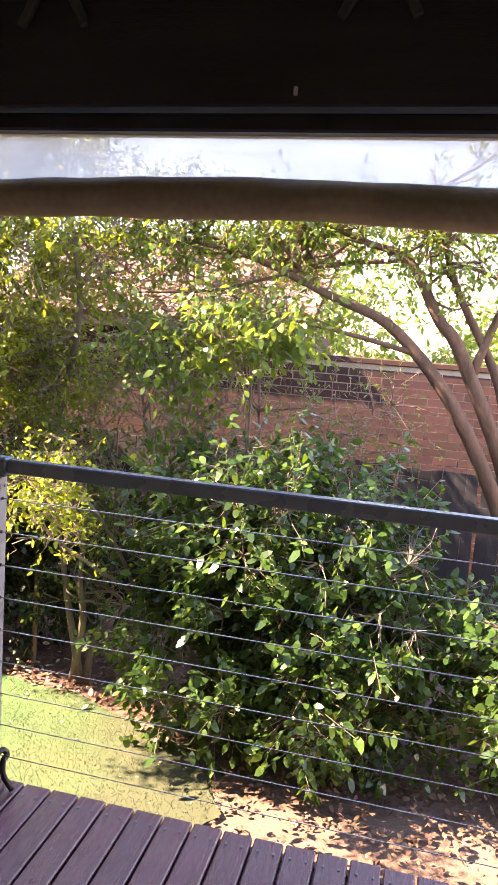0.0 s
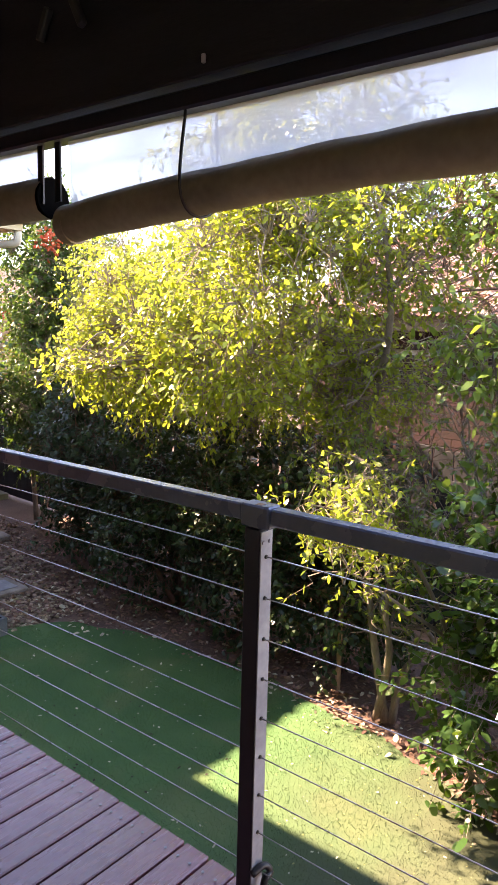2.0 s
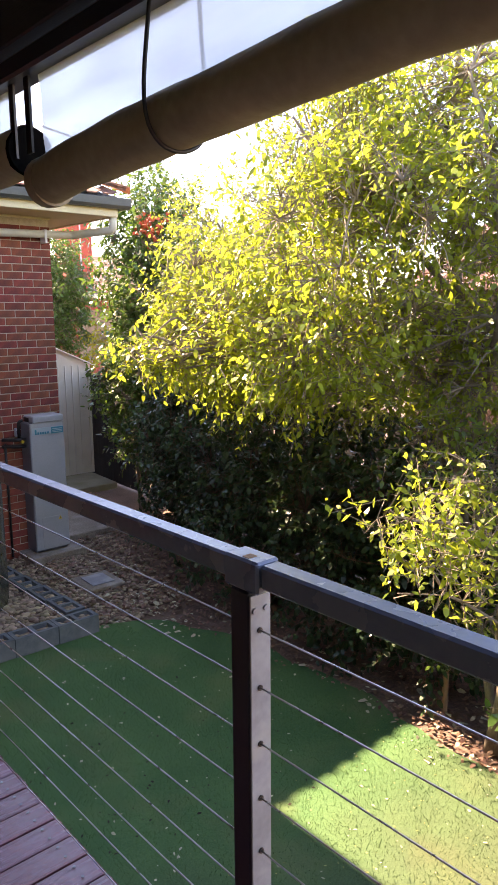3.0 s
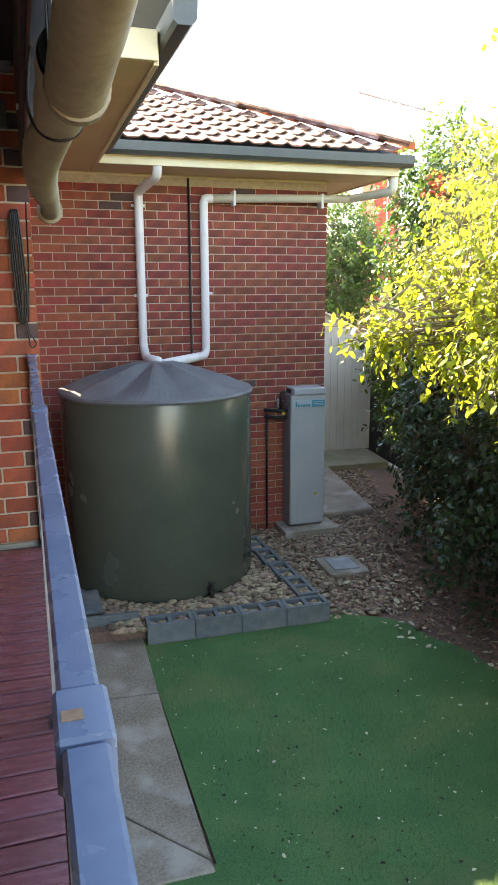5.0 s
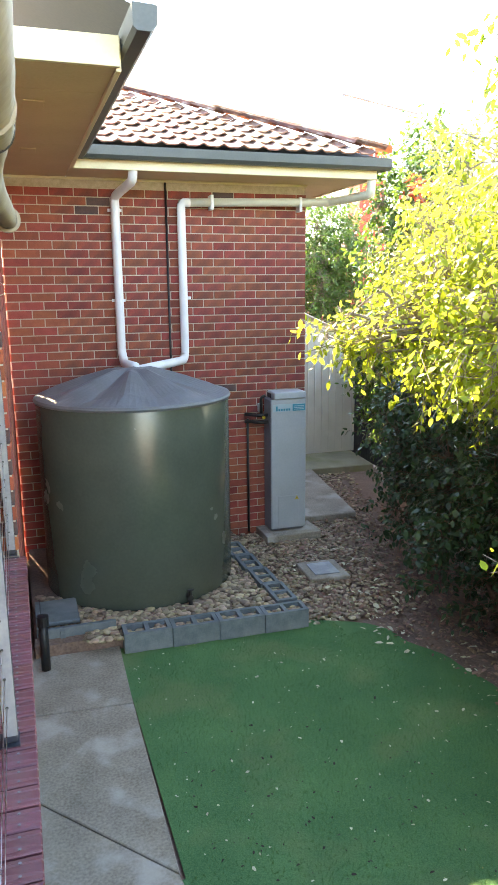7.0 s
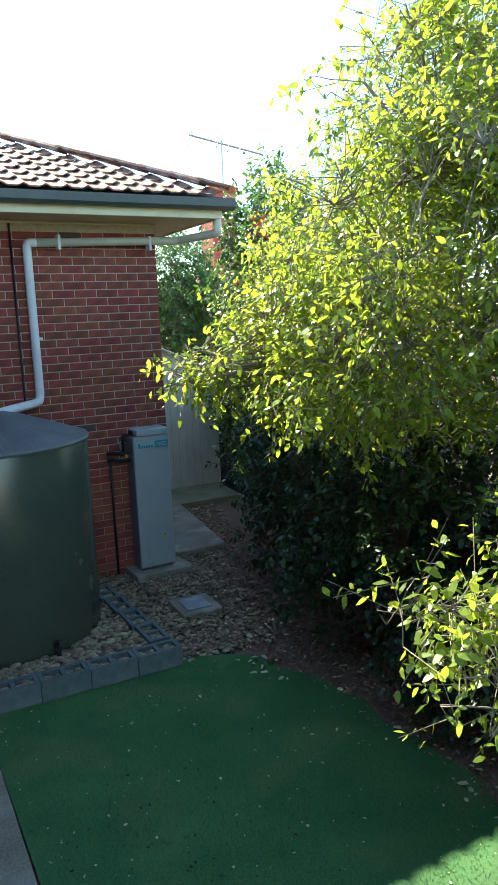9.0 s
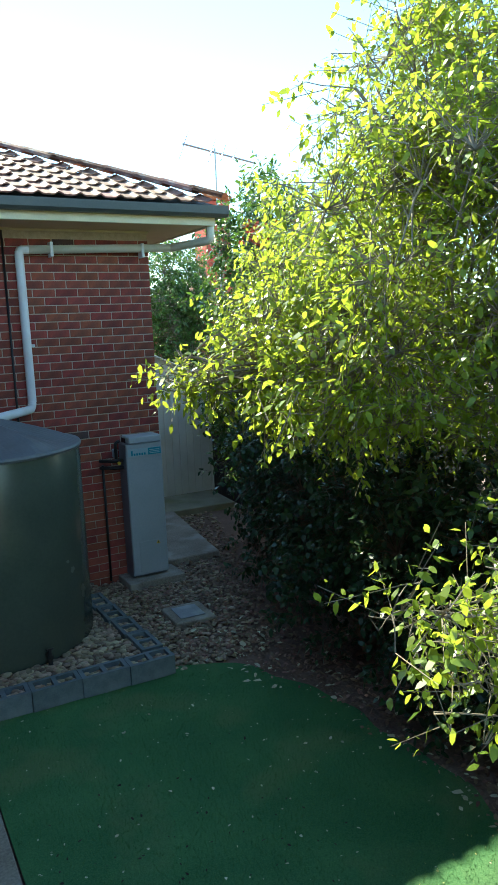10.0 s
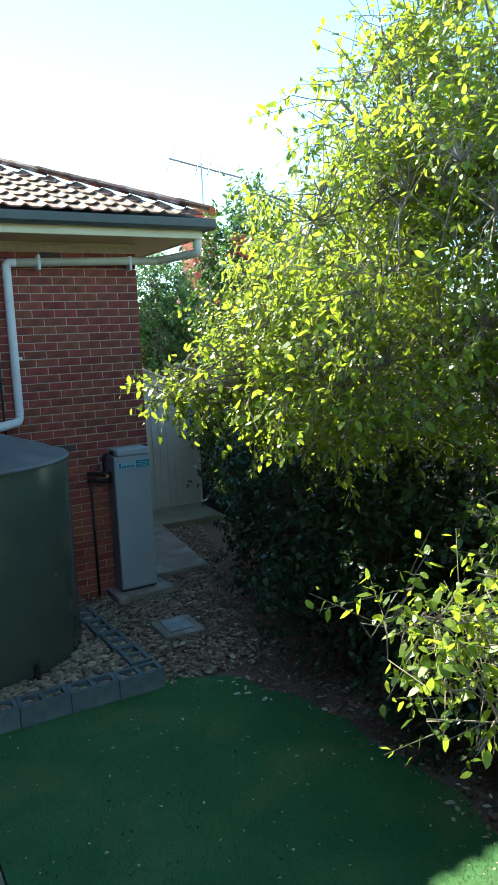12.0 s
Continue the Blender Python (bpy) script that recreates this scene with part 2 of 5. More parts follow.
LEAF_YELLOW = leaf_material("golden_leaf", (0.16, 0.17, 0.01), (0.32, 0.3, 0.02), (0.5, 0.48, 0.02), 0.4)
FLOWER = material("red_flower", (0.45, 0.06, 0.03), (0.7, 0.15, 0.05), 10, 0.6, 0.0, 50)
HOLLOW = material("hollow_shadow", (0.003, 0.003, 0.003), (0.006, 0.006, 0.006), 8, 0.95, 0.0, 60, spec=0.0)
TIMBER = material("weathered_timber", (0.2, 0.13, 0.08), (0.34, 0.24, 0.16), 5, 0.8, 0.3, 50)
ALU = material("aerial_metal", (0.25, 0.26, 0.27), (0.4, 0.4, 0.4), 10, 0.4, 0.0, 50, metal=0.8)
GROUND_FAR = material("far_ground", (0.07, 0.08, 0.04), (0.16, 0.14, 0.08), 0.4, 0.95, 0.3, 12)



def sunlit_tint(mat, tint, y_from, y_to, amount):
    """Paints the turf's sunlit colour, growing from y_from to y_to, broken up by noise."""
    n, l = mat.node_tree.nodes, mat.node_tree.links
    p = n["Principled BSDF"]
    src = p.inputs["Base Color"].links[0].from_socket
    co = n.new("ShaderNodeTexCoord")
    ax = n.new("ShaderNodeSeparateXYZ")
    l.new(co.outputs["Object"], ax.inputs[0])
    ns = n.new("ShaderNodeTexNoise")
    ns.inputs["Scale"].default_value, ns.inputs["Detail"].default_value = 1.7, 6
    l.new(co.outputs["Object"], ns.inputs[0])
    ad = n.new("ShaderNodeMath")
    ad.operation = "MULTIPLY_ADD"
    ad.inputs[1].default_value = 1.4
    l.new(ns.outputs[0], ad.inputs[0])
    l.new(ax.outputs[1], ad.inputs[2])
    mr = n.new("ShaderNodeMapRange")
    mr.inputs[1].default_value, mr.inputs[2].default_value, mr.inputs[4].default_value = y_from + 0.7, y_to + 0.7, amount
    l.new(ad.outputs[0], mr.inputs[0])
    mx = n.new("ShaderNodeMix")
    mx.data_type = "RGBA"
    mx.inputs[7].default_value = (*tint, 1)
    l.new(mr.outputs[0], mx.inputs[0])
    l.new(src, mx.inputs[6])
    l.new(mx.outputs[2], p.inputs["Base Color"])


# The sun patch's dull olive is put into the turf and fibre colours.
sunlit_tint(TURF, (0.088, 0.092, 0.062), 3.7, 2.0, 0.85)
sunlit_tint(TURF_TIP, (0.088, 0.092, 0.062), 3.7, 2.0, 0.85)

# ---------- mesh helpers ----------


def part(name, bm, mat, parent=None, label="", smooth=False):
    me = bpy.data.meshes.new(name)
    bm.to_mesh(me)
    bm.free()
    me.materials.append(mat)
    if smooth:
        for f in me.polygons:
            f.use_smooth = True
    ob = new(name, me)
    ob.parent = parent
    if label:
        tagged(ob, label)
    return ob


def arrays(name, verts, faces, mat, parent=None, smooth=False):
    me = bpy.data.meshes.new(name)
    me.from_pydata(verts, [], faces)
    me.materials.append(mat)
    if smooth:
        me.polygons.foreach_set("use_smooth", [True] * len(me.polygons))
    ob = new(name, me)
    ob.parent = parent
    return ob


def holder(name, x, y, z, label, category, group="", kind=""):
    ob = new(name)
    ob.location = (x, y, z)
    bpy.context.view_layer.update()
    return tagged(ob, label, category, group, kind)


def box(bm, x0, x1, y0, y1, z0, z1, bevel=0.0, turn=None):
    r = bmesh.ops.create_cube(bm, size=1.0)
    vs = r["verts"]
    bmesh.ops.scale(bm, vec=(x1 - x0, y1 - y0, z1 - z0), verts=vs)
    if bevel:
        es = list({e for v in vs for e in v.link_edges})
        rb = bmesh.ops.bevel(bm, geom=es, offset=bevel, segments=1, affect="EDGES", profile=0.5)
        vs = list({v for f in rb["faces"] for v in f.verts} | {v for v in vs if v.is_valid})
    if turn is not None:
        bmesh.ops.transform(bm, matrix=turn, verts=vs)
    bmesh.ops.translate(bm, vec=((x0 + x1) / 2, (y0 + y1) / 2, (z0 + z1) / 2), verts=vs)
    return bm


def boxed(x0, x1, y0, y1, z0, z1, bevel=0.0, turn=None):
    return box(bmesh.new(), x0, x1, y0, y1, z0, z1, bevel, turn)


def cyl(bm, p, q, r0, r1=None, sides=12, caps=True):
    p, q = Vector(p), Vector(q)
    d = q - p
    m = Matrix.Translation((p + q) / 2) @ d.to_track_quat("Z", "Y").to_matrix().to_4x4()
    bmesh.ops.create_cone(bm, cap_ends=caps, segments=sides, radius1=r0, radius2=r0 if r1 is None else r1, depth=d.length, matrix=m)
    return bm


def smooth_path(pts, steps=6):
    """Catmull-Rom through pts."""
    pts = [Vector(p) for p in pts]
    ext = [pts[0] * 2 - pts[1]] + pts + [pts[-1] * 2 - pts[-2]]
    out = []
    for i in range(1, len(ext) - 2):
        a, b, c, d = ext[i - 1:i + 3]
        for k in range(steps):
            u = k / steps
            out.append(0.5 * ((2 * b) + (c - a) * u + (2 * a - 5 * b + 4 * c - d) * u * u + (3 * b - a - 3 * c + d) * u ** 3))
    out.append(pts[-1])
    return out


def tube(V, F, pts, r0, r1, sides=6, close=True):
    """Adds a tapered tube along pts to the lists V and F."""
    n = len(pts)
    base = len(V)
    for i, p in enumerate(pts):
        d = (pts[min(i + 1, n - 1)] - pts[max(i - 1, 0)])
        d = d.normalized() if d.length > 1e-6 else Vector((0, 0, 1))
        s = d.cross(Vector((0.31, 0.17, 0.93)))
        s = s.normalized() if s.length > 1e-4 else Vector((1, 0, 0))
        u = d.cross(s)
        r = r0 + (r1 - r0) * i / max(n - 1, 1)
        for k in range(sides):
            a = 2 * math.pi * k / sides
            V.append(tuple(p + (s * math.cos(a) + u * math.sin(a)) * r))
    for i in range(n - 1):
        for k in range(sides):
            k2 = (k + 1) % sides
            F.append((base + i * sides + k, base + i * sides + k2, base + (i + 1) * sides + k2, base + (i + 1) * sides + k))
    if close:
        F.append(tuple(base + k for k in reversed(range(sides))))
        F.append(tuple(base + (n - 1) * sides + k for k in range(sides)))


def pipe(name, pts, r, mat, parent=None, sides=12, steps=1):
    V, F = [], []
    tube(V, F, smooth_path(pts, steps) if steps > 1 else [Vector(p) for p in pts], r, r, sides)
    return arrays(name, V, F, mat, parent, True)


def rounded(pts, r=0.06, k=5):
    """A path with its corners rounded."""
    pts = [Vector(p) for p in pts]
    out = [pts[0]]
    for a, b, c in zip(pts, pts[1:], pts[2:]):
        u, v = (a - b), (c - b)
        ru = min(r, u.length / 2.1, v.length / 2.1)
        s, e = b + u.normalized() * ru, b + v.normalized() * ru
        for i in range(k + 1):
            w = i / k
            out.append(s.lerp(b, w).lerp(b.lerp(e, w), w))
    out.append(pts[-1])
    return out


G = -1.44
rng = np.random.default_rng(7)

# ---------- ground ----------
bm = bmesh.new()
bmesh.ops.create_grid(bm, x_segments=60, y_segments=60, size=1.0)
for v in bm.verts:
    s = v.co.copy()
    v.co.x = 3 + math.copysign(abs(s.x) ** 4, s.x) * 600 + s.x * 12
    v.co.y = 6 + math.copysign(abs(s.y) ** 4, s.y) * 600 + s.y * 14
    v.co.z = G - 0.03 + 0.025 * noise.noise(v.co * 1.3)
ground = tagged(part("ground", bm, SOIL, None, "brown soil and mulch around the turf", True), category="ground", kind="structure")


def turf_edge(y):
    return 3.28 - (0.48 * ((4.4 - y) / 2.55) ** 2 if y < 4.4 else 0.3 * ((y - 4.4) / 1.6) ** 2) + 0.03 * math.sin(y * 5.1) + 0.02 * math.sin(y * 11.7)


bm = bmesh.new()
rows_n, cols_n = 60, 40
grid = []
for i in range(rows_n + 1):
    y = 1.38 + (6.42 - 1.38) * i / rows_n
    xr = turf_edge(y) - 0.5 * max(0, 1 - (y - 1.38) / 0.5) ** 2
    if y > 6.0:
        xr = min(xr, 2.95 - 0.9 * ((y - 6.0) / 0.42) ** 2 * 0.7)
    xl = 0.735 if y > 3.95 else 0.08
    grid.append([bm.verts.new((xl + (xr - xl) * k / cols_n, y + 0.05 * math.sin(k * 0.9) * (i == 0), G + 0.004 + 0.004 * noise.noise(Vector((k * 0.4, i * 0.4, 0))))) for k in range(cols_n + 1)])
for i in range(rows_n):
    for k in range(cols_n):
        bm.faces.new((grid[i][k], grid[i][k + 1], grid[i + 1][k + 1], grid[i + 1][k]))
turf = tagged(part("turf", bm, TURF, None, "green artificial turf with scattered clippings", True), category="turf", kind="structure")

# short fibres of the turf
N = 80000
fx, fy = rng.uniform(0.1, 3.3, N), rng.uniform(1.4, 6.4, N)
keep = np.array([x < turf_edge(y) - 0.03 and (y < 3.9 or x > 0.75) and not (y > 6.05 and x > 2.6) and not (y < 1.9 and x > 2.4) for x, y in zip(fx, fy)])
fx, fy = fx[keep], fy[keep]
N = len(fx)
ang, hgt = rng.uniform(0, 6.28, N), rng.uniform(0.008, 0.02, N)
w = 0.003
vs = np.empty((N, 3, 3))
vs[:, 0] = np.c_[fx - w * np.cos(ang), fy - w * np.sin(ang), np.full(N, G)]
vs[:, 1] = np.c_[fx + w * np.cos(ang), fy + w * np.sin(ang), np.full(N, G)]
vs[:, 2] = np.c_[fx + rng.normal(0, 0.008, N), fy + rng.normal(0, 0.008, N), G + hgt]
tagged(arrays("turf_fibres", vs.reshape(-1, 3).tolist(), np.arange(N * 3).reshape(-1, 3).tolist(), TURF_TIP), "short green plastic fibres of the turf", "turf", kind="stuff")


def leaf_shapes(c, d, u, size, wide=0.45, curl=0.15):
    """Oval leaves: six points each. c, d, u: places, ways and normals."""
    d = d / np.linalg.norm(d, axis=1, keepdims=True)
    s = np.cross(d, u)
    s /= np.linalg.norm(s, axis=1, keepdims=True) + 1e-9
    nn = np.cross(s, d)
    L = size[:, None]
    V = np.empty((len(c), 6, 3))
    V[:, 0] = c
    for idx, (a, b, h) in enumerate(((0.32, -1, 0.05), (0.32, 1, 0.05), (0.72, 1, -0.2), (0.72, -1, -0.2))):
        V[:, 1 + idx] = c + d * L * a + s * L * wide * 0.5 * b * (1 if a < 0.5 else 0.8) + nn * L * h * curl * 3
    V[:, 5] = c + d * L - nn * L * curl
    k = np.arange(len(c)) * 6
    F = np.concatenate([np.c_[k, k + 2, k + 1, k + 1], np.c_[k + 1, k + 2, k + 3, k + 4], np.c_[k + 4, k + 3, k + 5, k + 5]])
    faces = [tuple(dict.fromkeys(f)) for f in F.tolist()]
    return V.reshape(-1, 3).tolist(), faces


def scatter_leaves(name, x0, x1, y0, y1, n, size, mat, label, inside, lift=0.012):
    x, y = rng.uniform(x0, x1, n), rng.uniform(y0, y1, n)
    keep = np.array([inside(a, b) for a, b in zip(x, y)])
    x, y = x[keep], y[keep]
    n = len(x)
    a = rng.uniform(0, 6.28, n)
    c = np.c_[x, y, np.full(n, G) + rng.uniform(0.0, lift * 2, n)]
    d = np.c_[np.cos(a), np.sin(a), rng.normal(0, 0.25, n)]
    u = np.c_[rng.normal(0, 0.35, n), rng.normal(0, 0.35, n), np.ones(n)]
    V, F = leaf_shapes(c, d, u, rng.uniform(size * 0.5, size * 1.3, n), 0.5, 0.2)
    return tagged(arrays(name, V, F, mat), label, "litter", kind="stuff")


scatter_leaves("leaf_litter", 0.3, 4.6, -2.5, 10.5, 42000, 0.05, LITTER, "brown dry fallen leaves covering the soil",
               lambda x, y: (x > turf_edge(min(max(y, 1.4), 6.2)) - 0.1 + 0.2 * rng.random() if 1.4 < y < 6.4 else (y < 1.45 and x > 1.0) or (x > 2.45 and y > 6.2)) and rng.random() < (0.9 if x > 2.6 else 0.4))
scatter_leaves("turf_clippings", 0.2, 3.25, 1.5, 6.4, 190, 0.03, CLIPPING, "pale leaf scraps lying on the turf",
               lambda x, y: x < turf_edge(y) - 0.05 and (y < 3.9 or x > 0.8))

scatter_leaves("fallen_leaves", 2.3, 4.0, 2.6, 7.6, 420, 0.065, CLIPPING, "pale fallen leaves along the foot of the hedge",
               lambda x, y: abs(x - turf_edge(min(y, 6.2)) - 0.2) < 0.45 and rng.random() < 0.7, 0.02)
scatter_leaves("turf_seeds", 0.9, 2.6, 3.2, 5.6, 420, 0.024, SEED, "small dark seeds fallen on the turf",
               lambda x, y: rng.random() < math.exp(-((x - 1.5) ** 2 + (y - 4.3) ** 2) / 0.6), 0.006)
scatter_leaves("turf_straw", 0.8, 3.3, 1.5, 6.4, 6000, 0.02, CLIPPING, "thin dry straw along the turf edges",
               lambda x, y: x < turf_edge(y) + 0.1 and (y < 3.9 or x > 0.75) and rng.random() < max(math.exp(-(x - 0.75) / 0.12), math.exp(-(turf_edge(y) - x) / 0.12), math.exp(-(6.4 - y) / 0.1), 0.16) and rng.random() < 0.4, 0.004)
# Straw-coloured debris, thicker towards the sun patch, also yellows the turf there.
scatter_leaves("turf_debris", 0.6, 3.2, 1.45, 3.6, 1600, 0.015, DEBRIS, "fine dry plant debris strewn over the sunlit turf",
               lambda x, y: x < turf_edge(y) - 0.02 and rng.random() < min(1, 0.15 + 0.5 * max(0, x - 1.2)) and rng.random() < 0.75, 0.004)

# concrete path beside the deck: slabs with open joints
path = holder("concrete_path", 0.43, 5.3, G, "stained grey concrete path with cracked joints beside the deck", "path", kind="structure")
Mi = Matrix.Translation((-0.43, -5.3, -G))


def prism(pts, z0, z1, bevel=0.006):
    bm = bmesh.new()
    f = bm.faces.new([bm.verts.new((x, y, z0)) for x, y in pts])
    r = bmesh.ops.extrude_face_region(bm, geom=[f])
    bmesh.ops.translate(bm, vec=(0, 0, z1 - z0), verts=[v for v in r["geom"] if isinstance(v, bmesh.types.BMVert)])
    bmesh.ops.recalc_face_normals(bm, faces=bm.faces)
    if bevel:
        bmesh.ops.bevel(bm, geom=[e for e in bm.edges], offset=bevel, segments=1, affect="EDGES")
    return bm


for pts in (((0.0, 5.655), (0.73, 5.6), (0.76, 6.6), (0.0, 6.6)),
            ((0.0, 4.84), (0.715, 4.02), (0.73, 5.59), (0.0, 5.645)),
            ((0.0, 3.94), (0.72, 3.94), (0.71, 4.01), (0.0, 4.825))):
    bm = prism(pts, G - 0.1, G + 0.015)
    bmesh.ops.transform(bm, matrix=Mi, verts=bm.verts)
    part("slab", bm, CONCRETE, path)
for pts, mt, lb in ((((3.36, 8.9), (4.08, 8.88), (4.4, 11.1), (3.4, 11.1)), CONCRETE, "plain concrete slab at the house corner"),
                (((3.4, 11.12), (5.45, 11.05), (5.6, 12.6), (3.4, 12.6)), CONCRETE_MOSS, "mossy concrete slab before the shed")):
    tagged(part("concrete_slab", prism(pts, G - 0.1, G + 0.07, 0.012), mt), lb, "slab", kind="structure")

# ---------- deck ----------
deck = holder("deck_floor", 0, 0, 0, "dark red painted timber deck boards", "deck", kind="structure")
bm = boxed(-2.9, 0.06, -3.2, 4.99, -0.16, -0.03)
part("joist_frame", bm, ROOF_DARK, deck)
part("fascia", boxed(0.065, 0.095, -3.2, 4.98, -0.2, -0.026, 0.003), DECK, deck)
part("skirting", boxed(0.03, 0.06, -3.2, 4.98, G, -0.2), ROOF_DARK, deck)
# main eave and house under it
BRICK_H, BRICK_L, COURSE = 0.076, 0.23, 0.086


def brick_mesh(length, mat):
    bm = boxed(-length / 2, length / 2, -0.055, 0.055, -BRICK_H / 2, BRICK_H / 2, 0.004)
    me = bpy.data.meshes.new("brick")
    bm.to_mesh(me)
    bm.free()
    me.materials.append(mat)
    return me


def brick_layout(length, height, first_half):
    """Running bond: (middle along the wall, height of the middle, length, at the end) from the end corner backwards."""
    out = []
    for j in range(int(height / COURSE)):
        z = (j + 0.5) * COURSE
        s = length
        first = True
        while s > 0.02:
            L = 0.11 if (first and (j + first_half) % 2) else BRICK_L
            L = min(L, s)
            out.append((s - L / 2, z, L, first and L < 0.2))
            s -= L + 0.01
            first = False
    return out


def brick_wall(name, start, along, out, length, height, mats, label, single, half=0, thick=0.24):
    """start: foot at the beginning, on the outer face. single(s, z): bricks that are objects of their own."""
    start, along, out = Vector(start), Vector(along), Vector(out)
    m = Matrix((along, out, Vector((0, 0, 1)))).transposed().to_4x4()
    m.translation = start
    # core of mortar, recessed behind the bricks' faces
    core = boxed(0, length - 0.006, -thick, -0.007, 0, height)
    bmesh.ops.transform(core, matrix=m, verts=core.verts)
    if m.determinant() < 0:
        bmesh.ops.reverse_faces(core, faces=core.faces)
    wall = tagged(part(name, core, MORTAR, None, label), category="wall", kind="structure")
    V, F = [], []
    flat = m.to_3x3()
    turn = flat.to_quaternion() if m.determinant() > 0 else Matrix((along, along.cross(Vector((0, 0, 1))) * -1, Vector((0, 0, 1)))).transposed().to_quaternion()
    cube = [(-1, -1, -1), (1, -1, -1), (1, 1, -1), (-1, 1, -1), (-1, -1, 1), (1, -1, 1), (1, 1, 1), (-1, 1, 1)]
    quads = [(0, 3, 2, 1), (4, 5, 6, 7), (0, 1, 5, 4), (1, 2, 6, 5), (2, 3, 7, 6), (3, 0, 4, 7)]
    singles = []
    for s, z, L, end in brick_layout(length, height, half):
        proud = rng.normal(0, 0.0012)
        mid = m @ Vector((s, -0.055 + proud, z))
        if single(s, z):
            singles.append((mid, L, end, rng.random()))
        else:
            b = len(V)
            for x, y, zz in cube:
                V.append(tuple(m @ Vector((s + x * L / 2, -0.055 + proud + y * 0.055, z + zz * BRICK_H / 2))))
            F.extend(tuple(b + i for i in q) for q in quads)
    if V:
        tagged(arrays("brickwork", V, F, mats[1], wall), "", kind="stuff")
    later.append((wall, singles, turn, mats))
    return wall


later = []
near_wall = brick_wall("wall_near", (-2.9, 5.0, 0.0), (1, 0, 0), (0, -1, 0), 2.965, 2.6, (BRICK_WARM, BRICK_WARM), "orange-red brick wall at the end of the deck", lambda s, z: s > 2.25, 0)
side_wall = brick_wall("wall_side", (0.065, 5.24, G - 0.1), (0, 1, 0), (1, 0, 0), 3.5, 4.04, (BRICK, BRICK_ISLE), "red brick side wall of the house behind the tank", lambda s, z: False, 1)
wing_wall = brick_wall("wall_wing", (0.065, 8.75, G - 0.1), (1, 0, 0), (0, -1, 0), 3.245, 4.04, (BRICK, BRICK_ISLE), "red brick wall of the house wing with pale mortar", lambda s, z: z > 1.35 and s > 0.55, 0)
wing_side = brick_wall("wall_wing_side", (3.31, 9.0, G - 0.1), (0, 1, 0), (1, 0, 0), 7.0, 4.04, (BRICK, BRICK_ISLE), "red brick side of the house wing", lambda s, z: False, 1)
# under-deck closing piece of the near corner and the plain house walls behind
tagged(part("wall_foot", boxed(-2.9, 0.06, 5.0, 5.24, G - 0.1, -0.004), MORTAR, None, "plain brick footing below the deck end"), category="wall", kind="structure")
tagged(part("wall_back", boxed(-3.14, -2.9, -3.4, 5.24, G - 0.1, 2.6), CREAM, None, "plain painted house wall behind the deck"), category="wall", kind="structure")
tagged(part("wall_south", boxed(-2.89, 0.0, -3.44, -3.2, G - 0.1, 2.6), CREAM, None, "plain painted wall closing the deck"), category="wall", kind="structure")
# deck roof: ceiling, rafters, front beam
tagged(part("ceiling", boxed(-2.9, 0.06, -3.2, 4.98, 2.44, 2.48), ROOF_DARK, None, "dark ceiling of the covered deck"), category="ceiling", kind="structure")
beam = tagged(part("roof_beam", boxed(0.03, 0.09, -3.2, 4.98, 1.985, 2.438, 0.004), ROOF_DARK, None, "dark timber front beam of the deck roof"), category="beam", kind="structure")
part("blind_track", boxed(0.045, 0.115, -3.2, 4.98, 1.93, 1.975, 0.006), CHARCOAL, beam)
for y in (0.795, 1.77, 3.9):
    part("clip", boxed(0.02, 0.029, y - 0.005, y + 0.005, 2.008, 2.028, 0.002), PIPE, beam)
for y in (0.61, 1.44, 2.27, 3.1):
    for s in (-1, 1):
        part("bracket", boxed(0.008, 0.028, y + s * 0.07 - 0.012, y + s * 0.07 + 0.012, 2.17, 2.255, 0.004, Matrix.Rotation(s * 0.5, 4, "X")), GUTTER, beam)
tagged(part("ledger_beam", boxed(-2.9, -0.02, 4.93, 4.99, 2.15, 2.275, 0.004), GUTTER, None, "dark grey ledger beam fixed to the brick wall"), category="beam", kind="structure")
tagged(part("roof_rafter", boxed(-2.9, 0.02, 4.88, 4.985, 2.405, 2.435, 0.004), STEEL_GREY, None, "grey metal trim under the deck ceiling"), category="beam", kind="structure")

# ---------- eaves ----------
eave = holder("eaves", 0.4, 6.5, 2.52, "cream soffit and fascia of the eaves with a slate gutter", "eaves", kind="structure")


def eave_part(name, bm, mat, label="", smooth=False):
    bmesh.ops.translate(bm, vec=(-0.4, -6.5, -2.52), verts=bm.verts)
    return part(name, bm, mat, eave, label, smooth)


eave_part("soffit", boxed(0.0, 0.72, 5.0, 5.5, 2.515, 2.53), SOFFIT)
eave_part("soffit", boxed(0.0, 0.72, 5.506, 7.1, 2.515, 2.53), SOFFIT)
eave_part("soffit", boxed(0.0, 0.72, 7.106, 8.74, 2.515, 2.53), SOFFIT)
eave_part("soffit", boxed(0.726, 3.8, 8.12, 8.74, 2.515, 2.53), SOFFIT)
eave_part("soffit", boxed(3.32, 3.8, 8.746, 16, 2.515, 2.53), SOFFIT)
for y in (5.85, 7.4):
    eave_part("vent", boxed(0.28, 0.4, y - 0.11, y + 0.11, 2.505, 2.514, 0.002), SOFFIT)
eave_part("barge_board", boxed(0.0, 0.74, 4.965, 4.998, 2.515, 2.66, 0.003), CREAM)
eave_part("fascia", boxed(0.722, 0.75, 5.0, 8.08, 2.50, 2.66, 0.003), CREAM)
